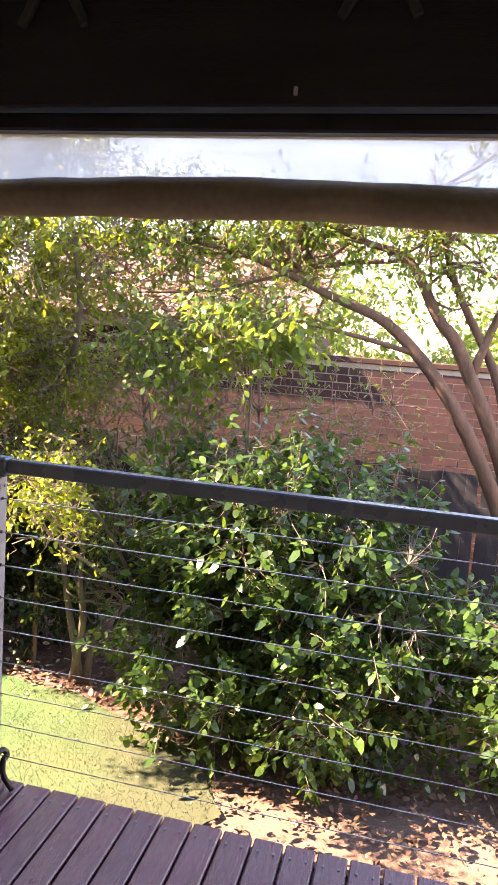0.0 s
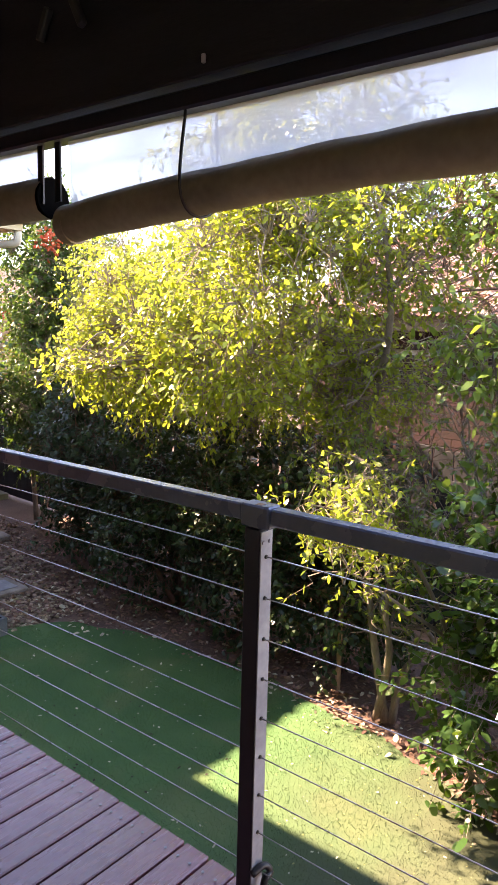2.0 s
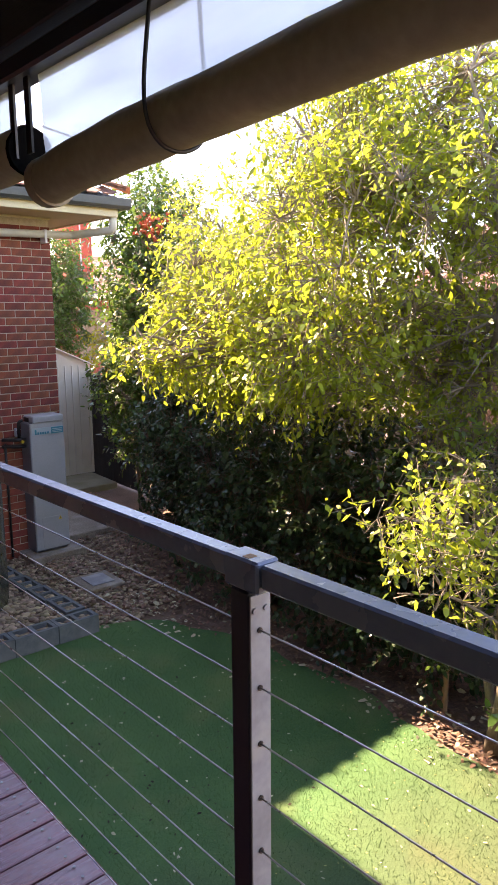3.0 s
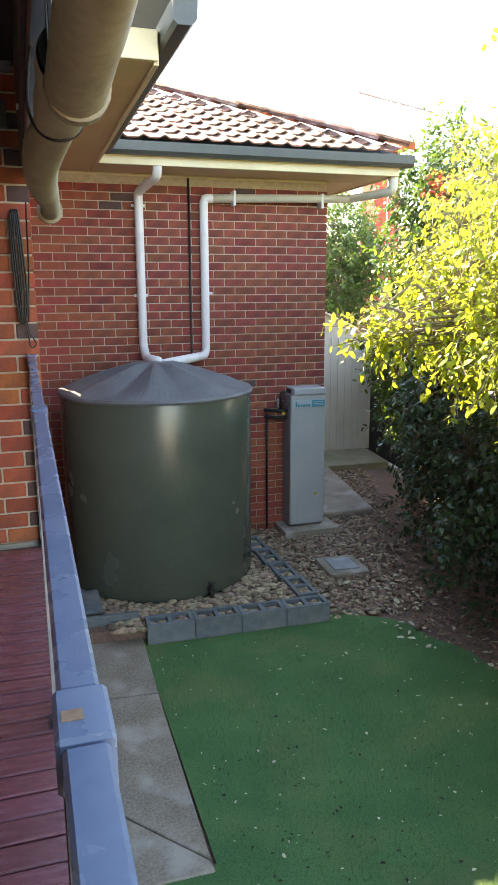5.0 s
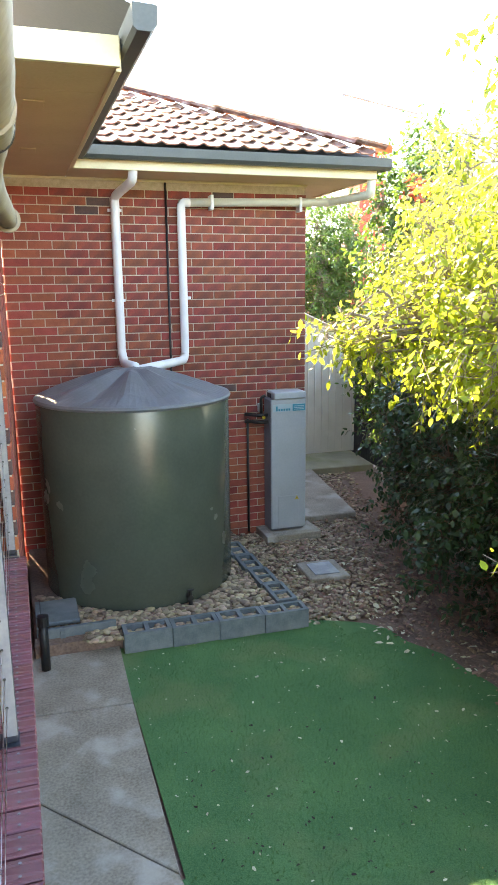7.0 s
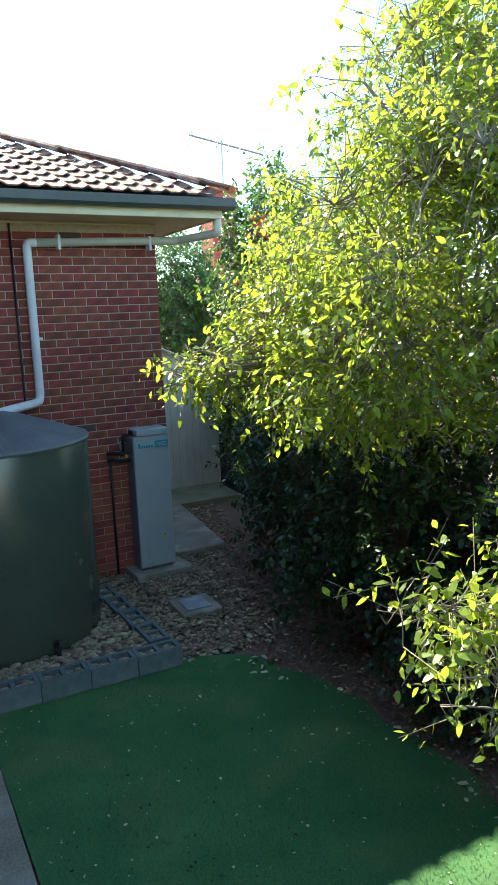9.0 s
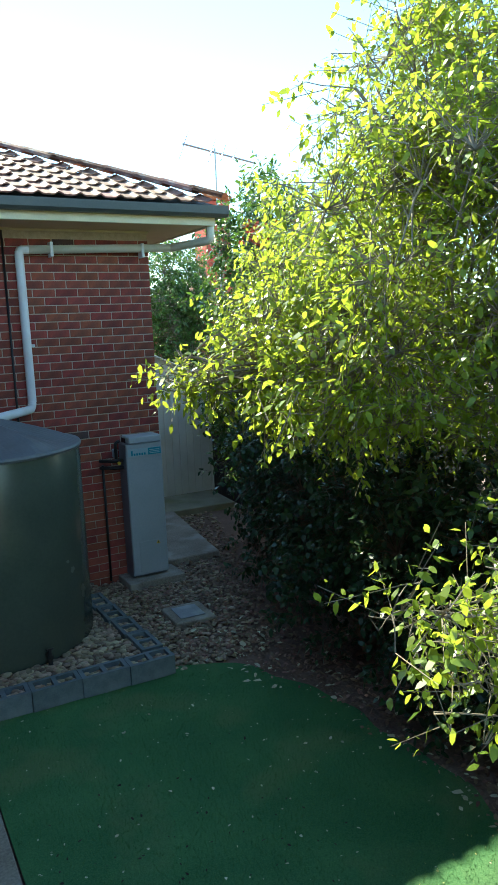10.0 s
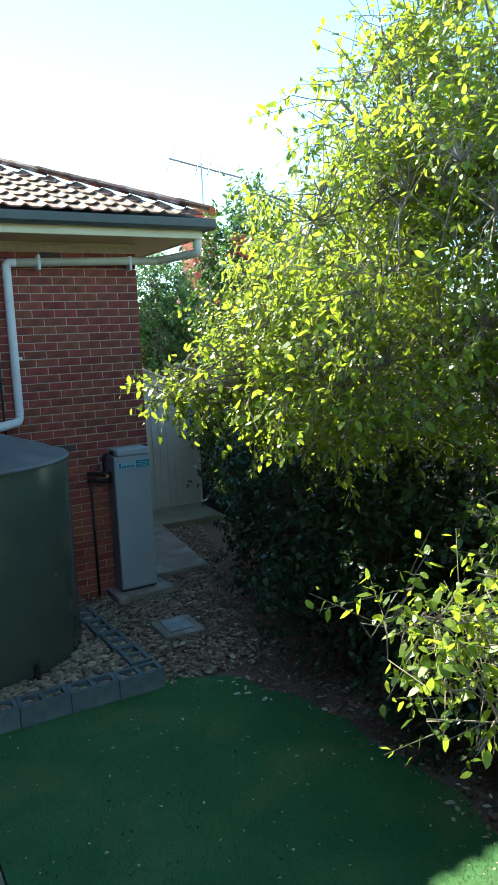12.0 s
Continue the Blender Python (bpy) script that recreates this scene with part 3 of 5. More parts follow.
eave_part("fascia", boxed(0.722, 3.83, 8.085, 8.115, 2.50, 2.64, 0.003), CREAM)
eave_part("fascia", boxed(3.802, 3.83, 8.12, 16, 2.50, 2.64, 0.003), CREAM)
eave_part("quad_trim", boxed(0.07, 3.31, 8.715, 8.742, 2.49, 2.512, 0.004), CREAM)


def gutter(x0, y0, x1, y1):
    """A half-open gutter from one end to the other, lip outwards (to the right of the way)."""
    p, q = Vector((x0, y0, 0)), Vector((x1, y1, 0))
    d = (q - p).normalized()
    o = Vector((d.y, -d.x, 0))
    prof = ((0.0, 2.70), (0.0, 2.60), (0.02, 2.58), (0.085, 2.58), (0.115, 2.61), (0.118, 2.69), (0.108, 2.695), (0.105, 2.69), (0.10, 2.61), (0.08, 2.592), (0.02, 2.592), (0.006, 2.60), (0.006, 2.70))
    bm = bmesh.new()
    a = [bm.verts.new(p + o * u + Vector((0, 0, z))) for u, z in prof]
    b = [bm.verts.new(q + o * u + Vector((0, 0, z))) for u, z in prof]
    for i in range(len(prof)):
        j = (i + 1) % len(prof)
        bm.faces.new((a[i], a[j], b[j], b[i]))
    for ring in (a, list(reversed(b))):
        bm.faces.new([ring[k] for k in range(6)] + [ring[6]])
    bmesh.ops.recalc_face_normals(bm, faces=bm.faces)
    return bm


eave_part("gutter", gutter(0.752, 4.62, 0.752, 8.08), GUTTER)
eave_part("gutter", gutter(0.76, 8.083, 3.94, 8.083), GUTTER)
eave_part("gutter", gutter(3.832, 8.08, 3.832, 16), GUTTER)

# ---------- tiled roofs ----------


def tile_verts(w=0.215, l=0.32, t=0.014):
    """One roof tile with a rolled profile: x across, y up the slope, z out of the roof."""
    n = 8
    V, F = [], []
    prof = []
    for i in range(n + 1):
        u = i / n
        prof.append((u * w - w / 2, 0.013 * math.cos(u * 2 * math.pi) + 0.006 * math.cos(u * 4 * math.pi)))
    for y, lift in ((0, 0.022), (l, 0.0)):
        for dz in (0, -t):
            V += [(x, y, z + lift + dz) for x, z in prof]
    k = n + 1
    for i in range(n):
        F.append((i, i + 1, 2 * k + i + 1, 2 * k + i))
        F.append((k + i + 1, k + i, i, i + 1)[::-1])
    return V, F


def roof_face(origin, across, up_h, rise, width_at, rows_count, parent, mat, singles=True, pitch_w=0.2, gauge=0.25):
    """Tiles on a slope. width_at(s): from, to along the eave at the level distance s."""
    across, up_h = Vector(across), Vector(up_h)
    slope = (up_h + Vector((0, 0, rise))).normalized()
    nrm = across.cross(slope).normalized()
    if nrm.z < 0:
        nrm = -nrm
    flat = math.sqrt(1 + rise * rise)
    V0, F0 = tile_verts()
    me = bpy.data.meshes.new("roof_tile")
    me.from_pydata(V0, [], F0)
    me.materials.append(mat)
    rot = Matrix((across, slope, nrm)).transposed().to_4x4()
    V, F = [], []
    for j in range(rows_count):
        s = j * gauge / flat
        a, b = width_at(s + 0.1)
        c = a + pitch_w / 2
        while c < b:
            p = Vector(origin) + across * c + slope * (j * gauge) + nrm * (0.02 + rng.normal(0, 0.002))
            mt = Matrix.Translation(p) @ rot @ Matrix.Rotation(rng.normal(0, 0.008), 4, "Z")
            if singles:
                later_tiles.append((me, mt, parent))
            else:
                base = len(V)
                V += [tuple(mt @ Vector(v)) for v in V0]
                F += [tuple(base + i for i in f) for f in F0]
            c += pitch_w
    if V:
        tagged(arrays("tile_field", V, F, mat, parent), kind="stuff")


later_tiles = []
K = 0.425
wing_roof = holder("wing_roof", 2, 9, 2.7, "lichen-speckled terracotta tiled hip roof of the wing", "roof", kind="structure")
bm = bmesh.new()
S = 2.95
for quad in (((0.80, 8.05, 2.70), (3.88, 8.05, 2.70), (3.88 - S, 8.05 + S, 2.70 + K * S), (0.80 - S, 8.05 + S, 2.70 + K * S)),
             ((3.88, 8.05, 2.70), (3.88, 16, 2.70), (3.88 - S, 16, 2.70 + K * S), (3.88 - S, 8.05 + S, 2.70 + K * S)),
             ((0.80, 8.05, 2.70), (0.80 - S, 8.05 + S, 2.70 + K * S), (0.80 - S, 4.7, 2.70 + K * S), (0.80, 4.7, 2.70))):
    bm.faces.new([bm.verts.new(Vector(q) - Vector((2, 9, 2.7))) for q in quad])
bmesh.ops.solidify(bm, geom=bm.faces[:], thickness=0.03)
part("sarking", bm, GUTTER, wing_roof)
roof_face((0, 7.99, 2.70), (1, 0, 0), (0, 1, 0), K, lambda s: (0.85 - s, 3.90 - s), 13, wing_roof, TILE)
hip = Vector((-1, 1, K)).normalized()
cap = bmesh.new()
for i in range(7):
    a = math.pi * (i / 6)
    for y, r in ((0, 0.115), (0.40, 0.095)):
        cap.verts.new((math.cos(a) * r, y, math.sin(a) * r * 0.62))
cap.verts.ensure_lookup_table()
for i in range(6):
    cap.faces.new((cap.verts[2 * i], cap.verts[2 * i + 1], cap.verts[2 * i + 3], cap.verts[2 * i + 2]))
bmesh.ops.solidify(cap, geom=cap.faces[:], thickness=0.016)
cap_me = bpy.data.meshes.new("ridge_cap")
cap.to_mesh(cap_me)
cap.free()
cap_me.materials.append(TILE)
side = Vector((1, 1, 0)).normalized()
hrot = Matrix((side, hip, side.cross(hip))).transposed().to_4x4()
for i in range(12):
    later_tiles.append((cap_me, Matrix.Translation(Vector((3.92, 8.01, 2.74)) + hip * (i * 0.345) + Vector((0, 0, 0.02))) @ hrot @ Matrix.Rotation(0.05, 4, "X"), wing_roof))

# ---------- downpipes and conduit ----------
dp = holder("downpipe", 1.27, 8.7, 0.7, "white plastic downpipe from the gutter into the tank", "downpipe")


def local(pts, ob):
    return [Vector(p) - ob.location for p in pts]


pipe("pipe", local(rounded([(1.30, 8.13, 2.62), (1.30, 8.13, 2.50), (1.30, 8.18, 2.42), (1.19, 8.66, 2.33), (1.19, 8.66, 0.78), (1.19, 8.5, 0.66), (1.2, 7.85, 0.69)], 0.06), dp), 0.045, PIPE, dp)
for z in (2.2, 1.3):
    bm = bmesh.new()
    cyl(bm, (-0.08, -0.04, z - 0.715), (-0.08, -0.04, z - 0.685), 0.049)
    box(bm, -0.15, -0.01, 0.0, 0.012, z - 0.715, z - 0.685)
    part("clamp", bm, PIPE, dp)
dp2 = holder("downpipe", 1.9, 8.7, 0.7, "cream overflow pipe along the wall down to the tank", "downpipe")
pipe("pipe", local(rounded([(3.8, 8.15, 2.6), (3.8, 8.15, 2.36), (3.55, 8.66, 2.33), (1.94, 8.67, 2.29)], 0.05), dp2), 0.045, PIPE_CREAM, dp2)
pipe("elbow_pipe", local(rounded([(1.97, 8.67, 2.29), (1.875, 8.67, 2.29), (1.875, 8.67, 0.72), (1.84, 8.6, 0.66), (1.24, 7.85, 0.66)], 0.07), dp2), 0.0455, PIPE, dp2)
for x in (2.2, 3.2):
    part("clamp", boxed(x - 1.9 - 0.015, x - 1.9 + 0.015, -0.085, 0.04, 2.22 - 0.7, 2.37 - 0.7, 0.004), PIPE, dp2)
part("clamp", boxed(-0.06, 0.06, -0.02, 0.03, 0.6, 0.63, 0.004), PIPE, dp2)
tagged(pipe("conduit", [(1.73, 8.738, 2.5), (1.73, 8.738, -1.3)], 0.012, BLACK), "thin dark conduit running down the brick wall", "conduit")

# ---------- water tank ----------
TX, TY, TR = 1.147, 7.70, 0.89
tank = holder("water_tank", TX, TY, G, "dark green round polymer rainwater tank with a ribbed lid", "water tank")
bm = bmesh.new()
prof = [(0.0, 0.1), (TR - 0.02, 0.1), (TR, 0.13), (TR, 1.86), (TR - 0.006, 1.88)]
seg = 96
rings = []
for r, z in prof:
    rings.append([bm.verts.new((r * math.cos(2 * math.pi * k / seg), r * math.sin(2 * math.pi * k / seg), z)) for k in range(seg)] if r > 0 else [bm.verts.new((0, 0, z))])
for a, b in zip(rings, rings[1:]):
    for k in range(seg):
        k2 = (k + 1) % seg
        bm.faces.new((a[0], b[k2], b[k]) if len(a) == 1 else (a[k], a[k2], b[k2], b[k]))
part("body", bm, TANK, tank, smooth=True)
bm = bmesh.new()
rings = []
for i, (r, z) in enumerate(((TR + 0.012, 1.865), (TR + 0.02, 1.885), (TR + 0.008, 1.905), (0.7, 1.97), (0.45, 2.05), (0.22, 2.12), (0.09, 2.135))):
    ring = []
    for k in range(seg):
        a = 2 * math.pi * k / seg
        rib = abs((a * 8 / (2 * math.pi) + 0.3) % 1 * 2 - 1) * (0, 0, 0, 0.055, 0.07, 0.05, 0)[i]
        ring.append(bm.verts.new((r * math.cos(a), r * math.sin(a), z + rib - (0, 0, 0, 0.03, 0.04, 0.03, 0)[i])))
    rings.append(ring)
for a, b in zip(rings, rings[1:]):
    for k in range(seg):
        k2 = (k + 1) % seg
        bm.faces.new((a[k], a[k2], b[k2], b[k]))
bm.faces.new(rings[-1])
part("lid", bm, TANK_TOP, tank, "faded grey ribbed conical lid")
valve = cyl(bmesh.new(), (0.28, -0.86, 0.2), (0.28, -0.95, 0.2), 0.025)
cyl(valve, (0.28, -0.93, 0.13), (0.28, -0.93, 0.27), 0.018)
box(valve, 0.25, 0.31, -0.955, -0.94, 0.27, 0.285, 0.003)
part("outlet_valve", valve, BLACK, tank)

# ---------- block border ----------


def block_mesh():
    """A hollow concrete block: 390 x 190 with two open cells."""
    bm = bmesh.new()
    xs = (-0.194, -0.160, -0.018, 0.018, 0.160, 0.194)
    ys = (-0.095, -0.062, 0.062, 0.095)
    for z, flip in ((0.0, True), (0.19, False)):
        g = [[bm.verts.new((x, y, z)) for x in xs] for y in ys]
        for j in range(3):
            for i in range(5):
                if j == 1 and i in (1, 3):
                    continue
                f = [g[j][i], g[j][i + 1], g[j + 1][i + 1], g[j + 1][i]]
                bm.faces.new(list(reversed(f)) if flip else f)
    open_edges = [e for e in bm.edges if len(e.link_faces) == 1]
    bmesh.ops.bridge_loops(bm, edges=[e for e in open_edges if max(abs(v.co.x) for v in e.verts) > 0.19 or max(abs(v.co.y) for v in e.verts) > 0.09])
    for sx in (-1, 1):
        bmesh.ops.bridge_loops(bm, edges=[e for e in bm.edges if len(e.link_faces) == 1 and all(0.01 < v.co.x * sx < 0.17 for v in e.verts)])
    bmesh.ops.recalc_face_normals(bm, faces=bm.faces)
    me = bpy.data.meshes.new("concrete_block")
    bm.to_mesh(me)
    bm.free()
    me.materials.append(BLOCK)
    return me


blk = block_mesh()
place = [(0.78 + 0.195 + 0.392 * i, 6.41 - 0.012 * i, 0) for i in range(4)] + [(2.24 - 0.02 * i, 6.71 + 0.392 * i, 90) for i in range(4)]
for x, y, a in place:
    b = tagged(new("concrete_block", blk), "grey painted hollow concrete block filled with pebbles", "block", "block border round the tank")
    b.matrix_world = pose(x, y, G - 0.02, 0, 0, a + rng.normal(0, 0.6))
stepbox = holder("step_box", 0.42, 6.6, G, "dark grey painted timber edging beside the path", "edging")
part("front_board", boxed(-0.28, 0.33, -0.04, 0.0, -0.02, 0.19, 0.004), BLOCK, stepbox)
part("side_board", boxed(-0.30, -0.262, 0.005, 0.55, -0.02, 0.19, 0.004), BLOCK, stepbox)
part("lid", boxed(-0.26, 0.05, 0.1, 0.55, 0.15, 0.185, 0.006), BLOCK, stepbox, "flat dark grey cover plate")
part("end_block", boxed(-0.12, -0.08, -0.06, -0.042, 0.0, 0.17, 0.004), BLOCK, stepbox)
gate = holder("drain_pipe", 0.17, 6.25, G, "black plastic drain pipe stub against the deck edge", "pipe")
part("stub", cyl(bmesh.new(), (0, 0, 0.02), (0, 0, 0.45), 0.035), BLACK, gate, smooth=True)
part("collar", cyl(bmesh.new(), (0, 0, 0.38), (0, 0, 0.46), 0.044), BLACK, gate)

# ---------- pebbles ----------
ico = bmesh.new()
bmesh.ops.create_icosphere(ico, subdivisions=2, radius=1.0)
IV = np.array([v.co[:] for v in ico.verts])
IF = np.array([[v.index for v in f.verts] for f in ico.faces])
ico.free()


def pebbles(name, n, inside, bounds, top, size, label):
    x, y = rng.uniform(bounds[0], bounds[1], n), rng.uniform(bounds[2], bounds[3], n)
    k = np.array([inside(a, b) for a, b in zip(x, y)])
    x, y = x[k], y[k]
    n = len(x)
    s = rng.uniform(0.5, 1.2, (n, 1, 1)) * size * np.stack([rng.uniform(0.7, 1.3, n), rng.uniform(0.7, 1.1, n), rng.uniform(0.35, 0.6, n)], 1)[:, None, :]
    a = rng.uniform(0, 6.28, n)
    P = IV[None] * s
    P = np.stack([P[..., 0] * np.cos(a)[:, None] - P[..., 1] * np.sin(a)[:, None], P[..., 0] * np.sin(a)[:, None] + P[..., 1] * np.cos(a)[:, None], P[..., 2]], -1)
    P += np.stack([x, y, top + rng.uniform(-0.012, 0.012, n)], 1)[:, None, :]
    F = (IF[None] + (np.arange(n) * len(IV))[:, None, None]).reshape(-1, 3)
    return tagged(arrays(name, P.reshape(-1, 3).tolist(), F.tolist(), PEBBLE, None, True), label, "pebbles", kind="stuff")


tagged(part("pebble_bed", boxed(0.1, 2.3, 6.45, 8.74, G - 0.1, G + 0.11), SOIL, None, "soil bed under the pebbles round the tank"), category="ground", kind="structure")
pebbles("pebbles", 4200, lambda x, y: (x - TX) ** 2 + (y - TY) ** 2 > TR ** 2 and (y < 7.4 or x > 1.9) and (x > 0.5 or y > 6.75), (0.15, 2.33, 6.36, 8.5), G + 0.12, 0.032, "buff river pebbles heaped round the tank inside the blocks")
pebbles("pebbles", 13000, lambda x, y: rng.random() < 1.15 - (x - 2.3 - 0.32 * max(0, y - 7)) * 0.75 and not (x < 3.3 and y > 8.74) and not (x > 3.34 and y > 8.86 and x < 4.06 + 0.14 * (y - 8.9)), (2.36, 5.0, 6.3, 11.0), G - 0.008, 0.028, "buff and grey river pebbles between tank and water heater")

pebbles("pebbles", 2600, lambda x, y: abs(y - 6.41 + 0.03 * (x - 0.97)) < 0.055 or (abs(x - 2.24 + 0.05 * (y - 6.71)) < 0.055 and y > 6.55), (0.8, 2.33, 6.3, 8.0), G + 0.125, 0.03, "buff pebbles filling the cells of the blocks")

# ---------- water heater ----------
hx0, hx1, hy0, hy1, hz0, hz1 = 2.795, 3.21, 8.47, 8.73, G + 0.085, 0.25
heater = holder("water_heater", (hx0 + hx1) / 2, (hy0 + hy1) / 2, hz0, "pale grey upright gas water heater standing on a slab", "water heater")


def hp(name, bm, mat, label="", parent=None, smooth=False):
    bmesh.ops.translate(bm, vec=-heater.location, verts=bm.verts)
    return part(name, bm, mat, parent or heater, label, smooth)


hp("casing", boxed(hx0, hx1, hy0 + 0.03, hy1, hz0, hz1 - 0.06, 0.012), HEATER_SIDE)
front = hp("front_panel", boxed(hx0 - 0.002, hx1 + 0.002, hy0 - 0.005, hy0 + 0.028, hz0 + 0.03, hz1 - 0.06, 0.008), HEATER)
hp("cowl", boxed(hx0 + 0.03, hx1 - 0.005, hy0 - 0.02, hy1 - 0.03, hz1 - 0.058, hz1 + 0.02, 0.01), HEATER)
hp("access_panel", boxed(hx0 + 0.08, hx1 - 0.09, hy0 - 0.011, hy0 - 0.006, hz0 + 0.06, hz0 + 0.42, 0.003), HEATER)
hp("label_strip", boxed(hx0 + 0.02, hx1 - 0.012, hy0 - 0.011, hy0 - 0.007, hz1 - 0.2, hz1 - 0.115), PALE_BLUE, "pale blue maker's label strip")
hp("label_block", boxed(hx0 + 0.25, hx1 - 0.014, hy0 - 0.016, hy0 - 0.012, hz1 - 0.195, hz1 - 0.12), TEAL, "teal label block with fine print")
for i in range(3):
    hp("print_line", boxed(hx0 + 0.265, hx1 - 0.03, hy0 - 0.0185, hy0 - 0.0165, hz1 - 0.145 - i * 0.018, hz1 - 0.138 - i * 0.018), PALE_BLUE)
for i in range(6):
    hp("logo_bar", boxed(hx0 + 0.05 + i * 0.03, hx0 + 0.07 + i * 0.03, hy0 - 0.0145, hy0 - 0.0115, hz1 - 0.19, hz1 - 0.165 + (0.03 if i == 0 else 0)), TEAL)
tri = bmesh.new()
f = tri.faces.new([tri.verts.new((hx1 - 0.11 + dx, hy0 - 0.0115, hz0 + 0.37 + dz)) for dx, dz in ((-0.025, 0), (0.025, 0), (0, 0.045))])
r = bmesh.ops.extrude_face_region(tri, geom=[f])
bmesh.ops.translate(tri, vec=(0, -0.002, 0), verts=[v for v in r["geom"] if isinstance(v, bmesh.types.BMVert)])
hp("warning_sticker", tri, YELLOW, "yellow triangular warning sticker")
hp("sticker_mark", boxed(hx1 - 0.114, hx1 - 0.106, hy0 - 0.016, hy0 - 0.0136, hz0 + 0.378, hz0 + 0.398), BLACK)
hp("flue_slot", boxed(hx0 + 0.02, hx0 + 0.028, hy0 + 0.08, hy0 + 0.2, hz1 - 0.05, hz1, 0.002), BLACK)
V, F = [], []
for z in (hz1 - 0.25, hz1 - 0.33):
    tube(V, F, [Vector(p) for p in rounded([(hx0 + 0.01, 8.6, z), (hx0 - 0.1, 8.6, z), (hx0 - 0.17, 8.69, z), (hx0 - 0.23, 8.73, z)], 0.04)], 0.02, 0.02, 8)
tube(V, F, [Vector(p) for p in rounded([(hx0 - 0.2, 8.715, hz1 - 0.3), (hx0 - 0.2, 8.715, hz0 - 0.05)], 0.04)], 0.014, 0.014, 8)
tube(V, F, [Vector(p) for p in rounded([(hx0 - 0.02, 8.62, hz1 - 0.03), (hx0 - 0.07, 8.62, hz1 - 0.05), (hx0 - 0.07, 8.62, hz1 - 0.24)], 0.04)], 0.018, 0.018, 8)
hp_pipes = arrays("pipework", [tuple(Vector(v) - heater.location) for v in V], F, BLACK, heater, True)
tagged(hp_pipes, "black lagged water pipes")
hp("valve_cap", cyl(bmesh.new(), (hx0 - 0.06, 8.57, hz1 - 0.27), (hx0 - 0.06, 8.545, hz1 - 0.27), 0.018), YELLOW, "brass valve cap")
tagged(part("heater_slab", boxed(2.69, 3.36, 8.33, 8.74, G - 0.02, G + 0.08, 0.008), CONCRETE, None, "grey concrete slab under the water heater"), category="slab")
outlet = tagged(part("power_outlet", boxed(2.72, 2.78, 8.71, 8.747, 0.02, 0.12, 0.008), HEATER, None, "small grey weatherproof outlet on the brick wall"), category="outlet")
part("rocker", boxed(2.738, 2.762, 8.704, 8.7095, 0.05, 0.09, 0.002), BLACK, outlet)
pit = holder("drain_pit", 2.94, 7.34, G, "square grey concrete drain pit with a flat lid", "drain pit")
rotp = Matrix.Rotation(radians(-3), 4, "Z")
part("surround", boxed(-0.21, 0.21, -0.23, 0.23, -0.03, 0.045, 0.008, rotp), CONCRETE, pit)
part("lid", boxed(-0.13, 0.13, -0.15, 0.15, 0.046, 0.056, 0.004, rotp), STEEL_GREY, pit)

# ---------- balustrade ----------
rail = holder("balustrade", 0.03, 1.5, 0.0, "charcoal steel balustrade with wire cables along the deck edge", "balustrade")
RX = 0.03


def rp(name, bm, mat, label="", parent=None, smooth=False):
    bmesh.ops.translate(bm, vec=(-0.03, -1.5, 0), verts=bm.verts)
    return part(name, bm, mat, parent or rail, label, smooth)


post_y = (-2.0, 1.57, 3.20, 4.955)
for y in post_y:
    o = rp("post", boxed(RX - 0.028, RX + 0.017, y - 0.012, y + 0.032, 0.004, 0.985, 0.003), CHARCOAL, "square charcoal steel post")
    rp("face_plate", boxed(RX - 0.027, RX + 0.016, y - 0.0165, y - 0.0125, 0.03, 0.98, 0.001), STEEL_GREY, "worn pale grey post face with drilled holes", parent=o)
    rp("base_plate", boxed(RX - 0.042, RX + 0.022, y - 0.03, y + 0.05, 0.0, 0.0035), CHARCOAL, parent=o)
    for sx in (-0.02, 0.004):
        rp("eye_bolt", cyl(bmesh.new(), (RX + sx, y - 0.017, 0.955), (RX + sx, y - 0.02, 0.955), 0.005), STEEL_GREY, parent=o)
    for k in range(9):
        rp("hole", cyl(bmesh.new(), (RX - 0.009, y - 0.017, 0.132 + k * 0.0985), (RX - 0.009, y - 0.0195, 0.132 + k * 0.0985), 0.005, sides=8), BLACK, parent=o)
    c = rp("rail_joint", boxed(RX - 0.0325, RX + 0.0155, y - 0.038, y + 0.042, 0.988, 1.0405, 0.004), RAIL, "rail coupling sleeve")
    if y == 1.57:
        rp("rust_patch", boxed(RX - 0.026, RX - 0.008, y - 0.012, y + 0.004, 1.0408, 1.0414), RUST, "rust-stained bare patch", parent=c)
for a, b in zip(post_y, post_y[1:]):
    rp("top_rail", boxed(RX - 0.0275, RX + 0.010, a + 0.043, b - 0.039, 0.998, 1.037, 0.004), RAIL)
    for k in range(9):
        z = 0.132 + k * 0.0985
        rp("cable", cyl(bmesh.new(), (RX - 0.009, a + 0.034, z), (RX - 0.009, b - 0.02, z), 0.0016, sides=6), WIRE, smooth=True)
strap = tagged(pipe("tie_strap", [(RX - 0.03, 1.55, 0.13), (RX + 0.005, 1.54, 0.14), (RX + 0.018, 1.53, 0.12), (RX - 0.005, 1.53, 0.11), (RX + 0.0, 1.53, 0.06), (RX + 0.015, 1.51, 0.01)], 0.009, BLACK, steps=5, sides=8), "black webbing strap tied round the post foot", "strap")

# ---------- roll-up blinds ----------


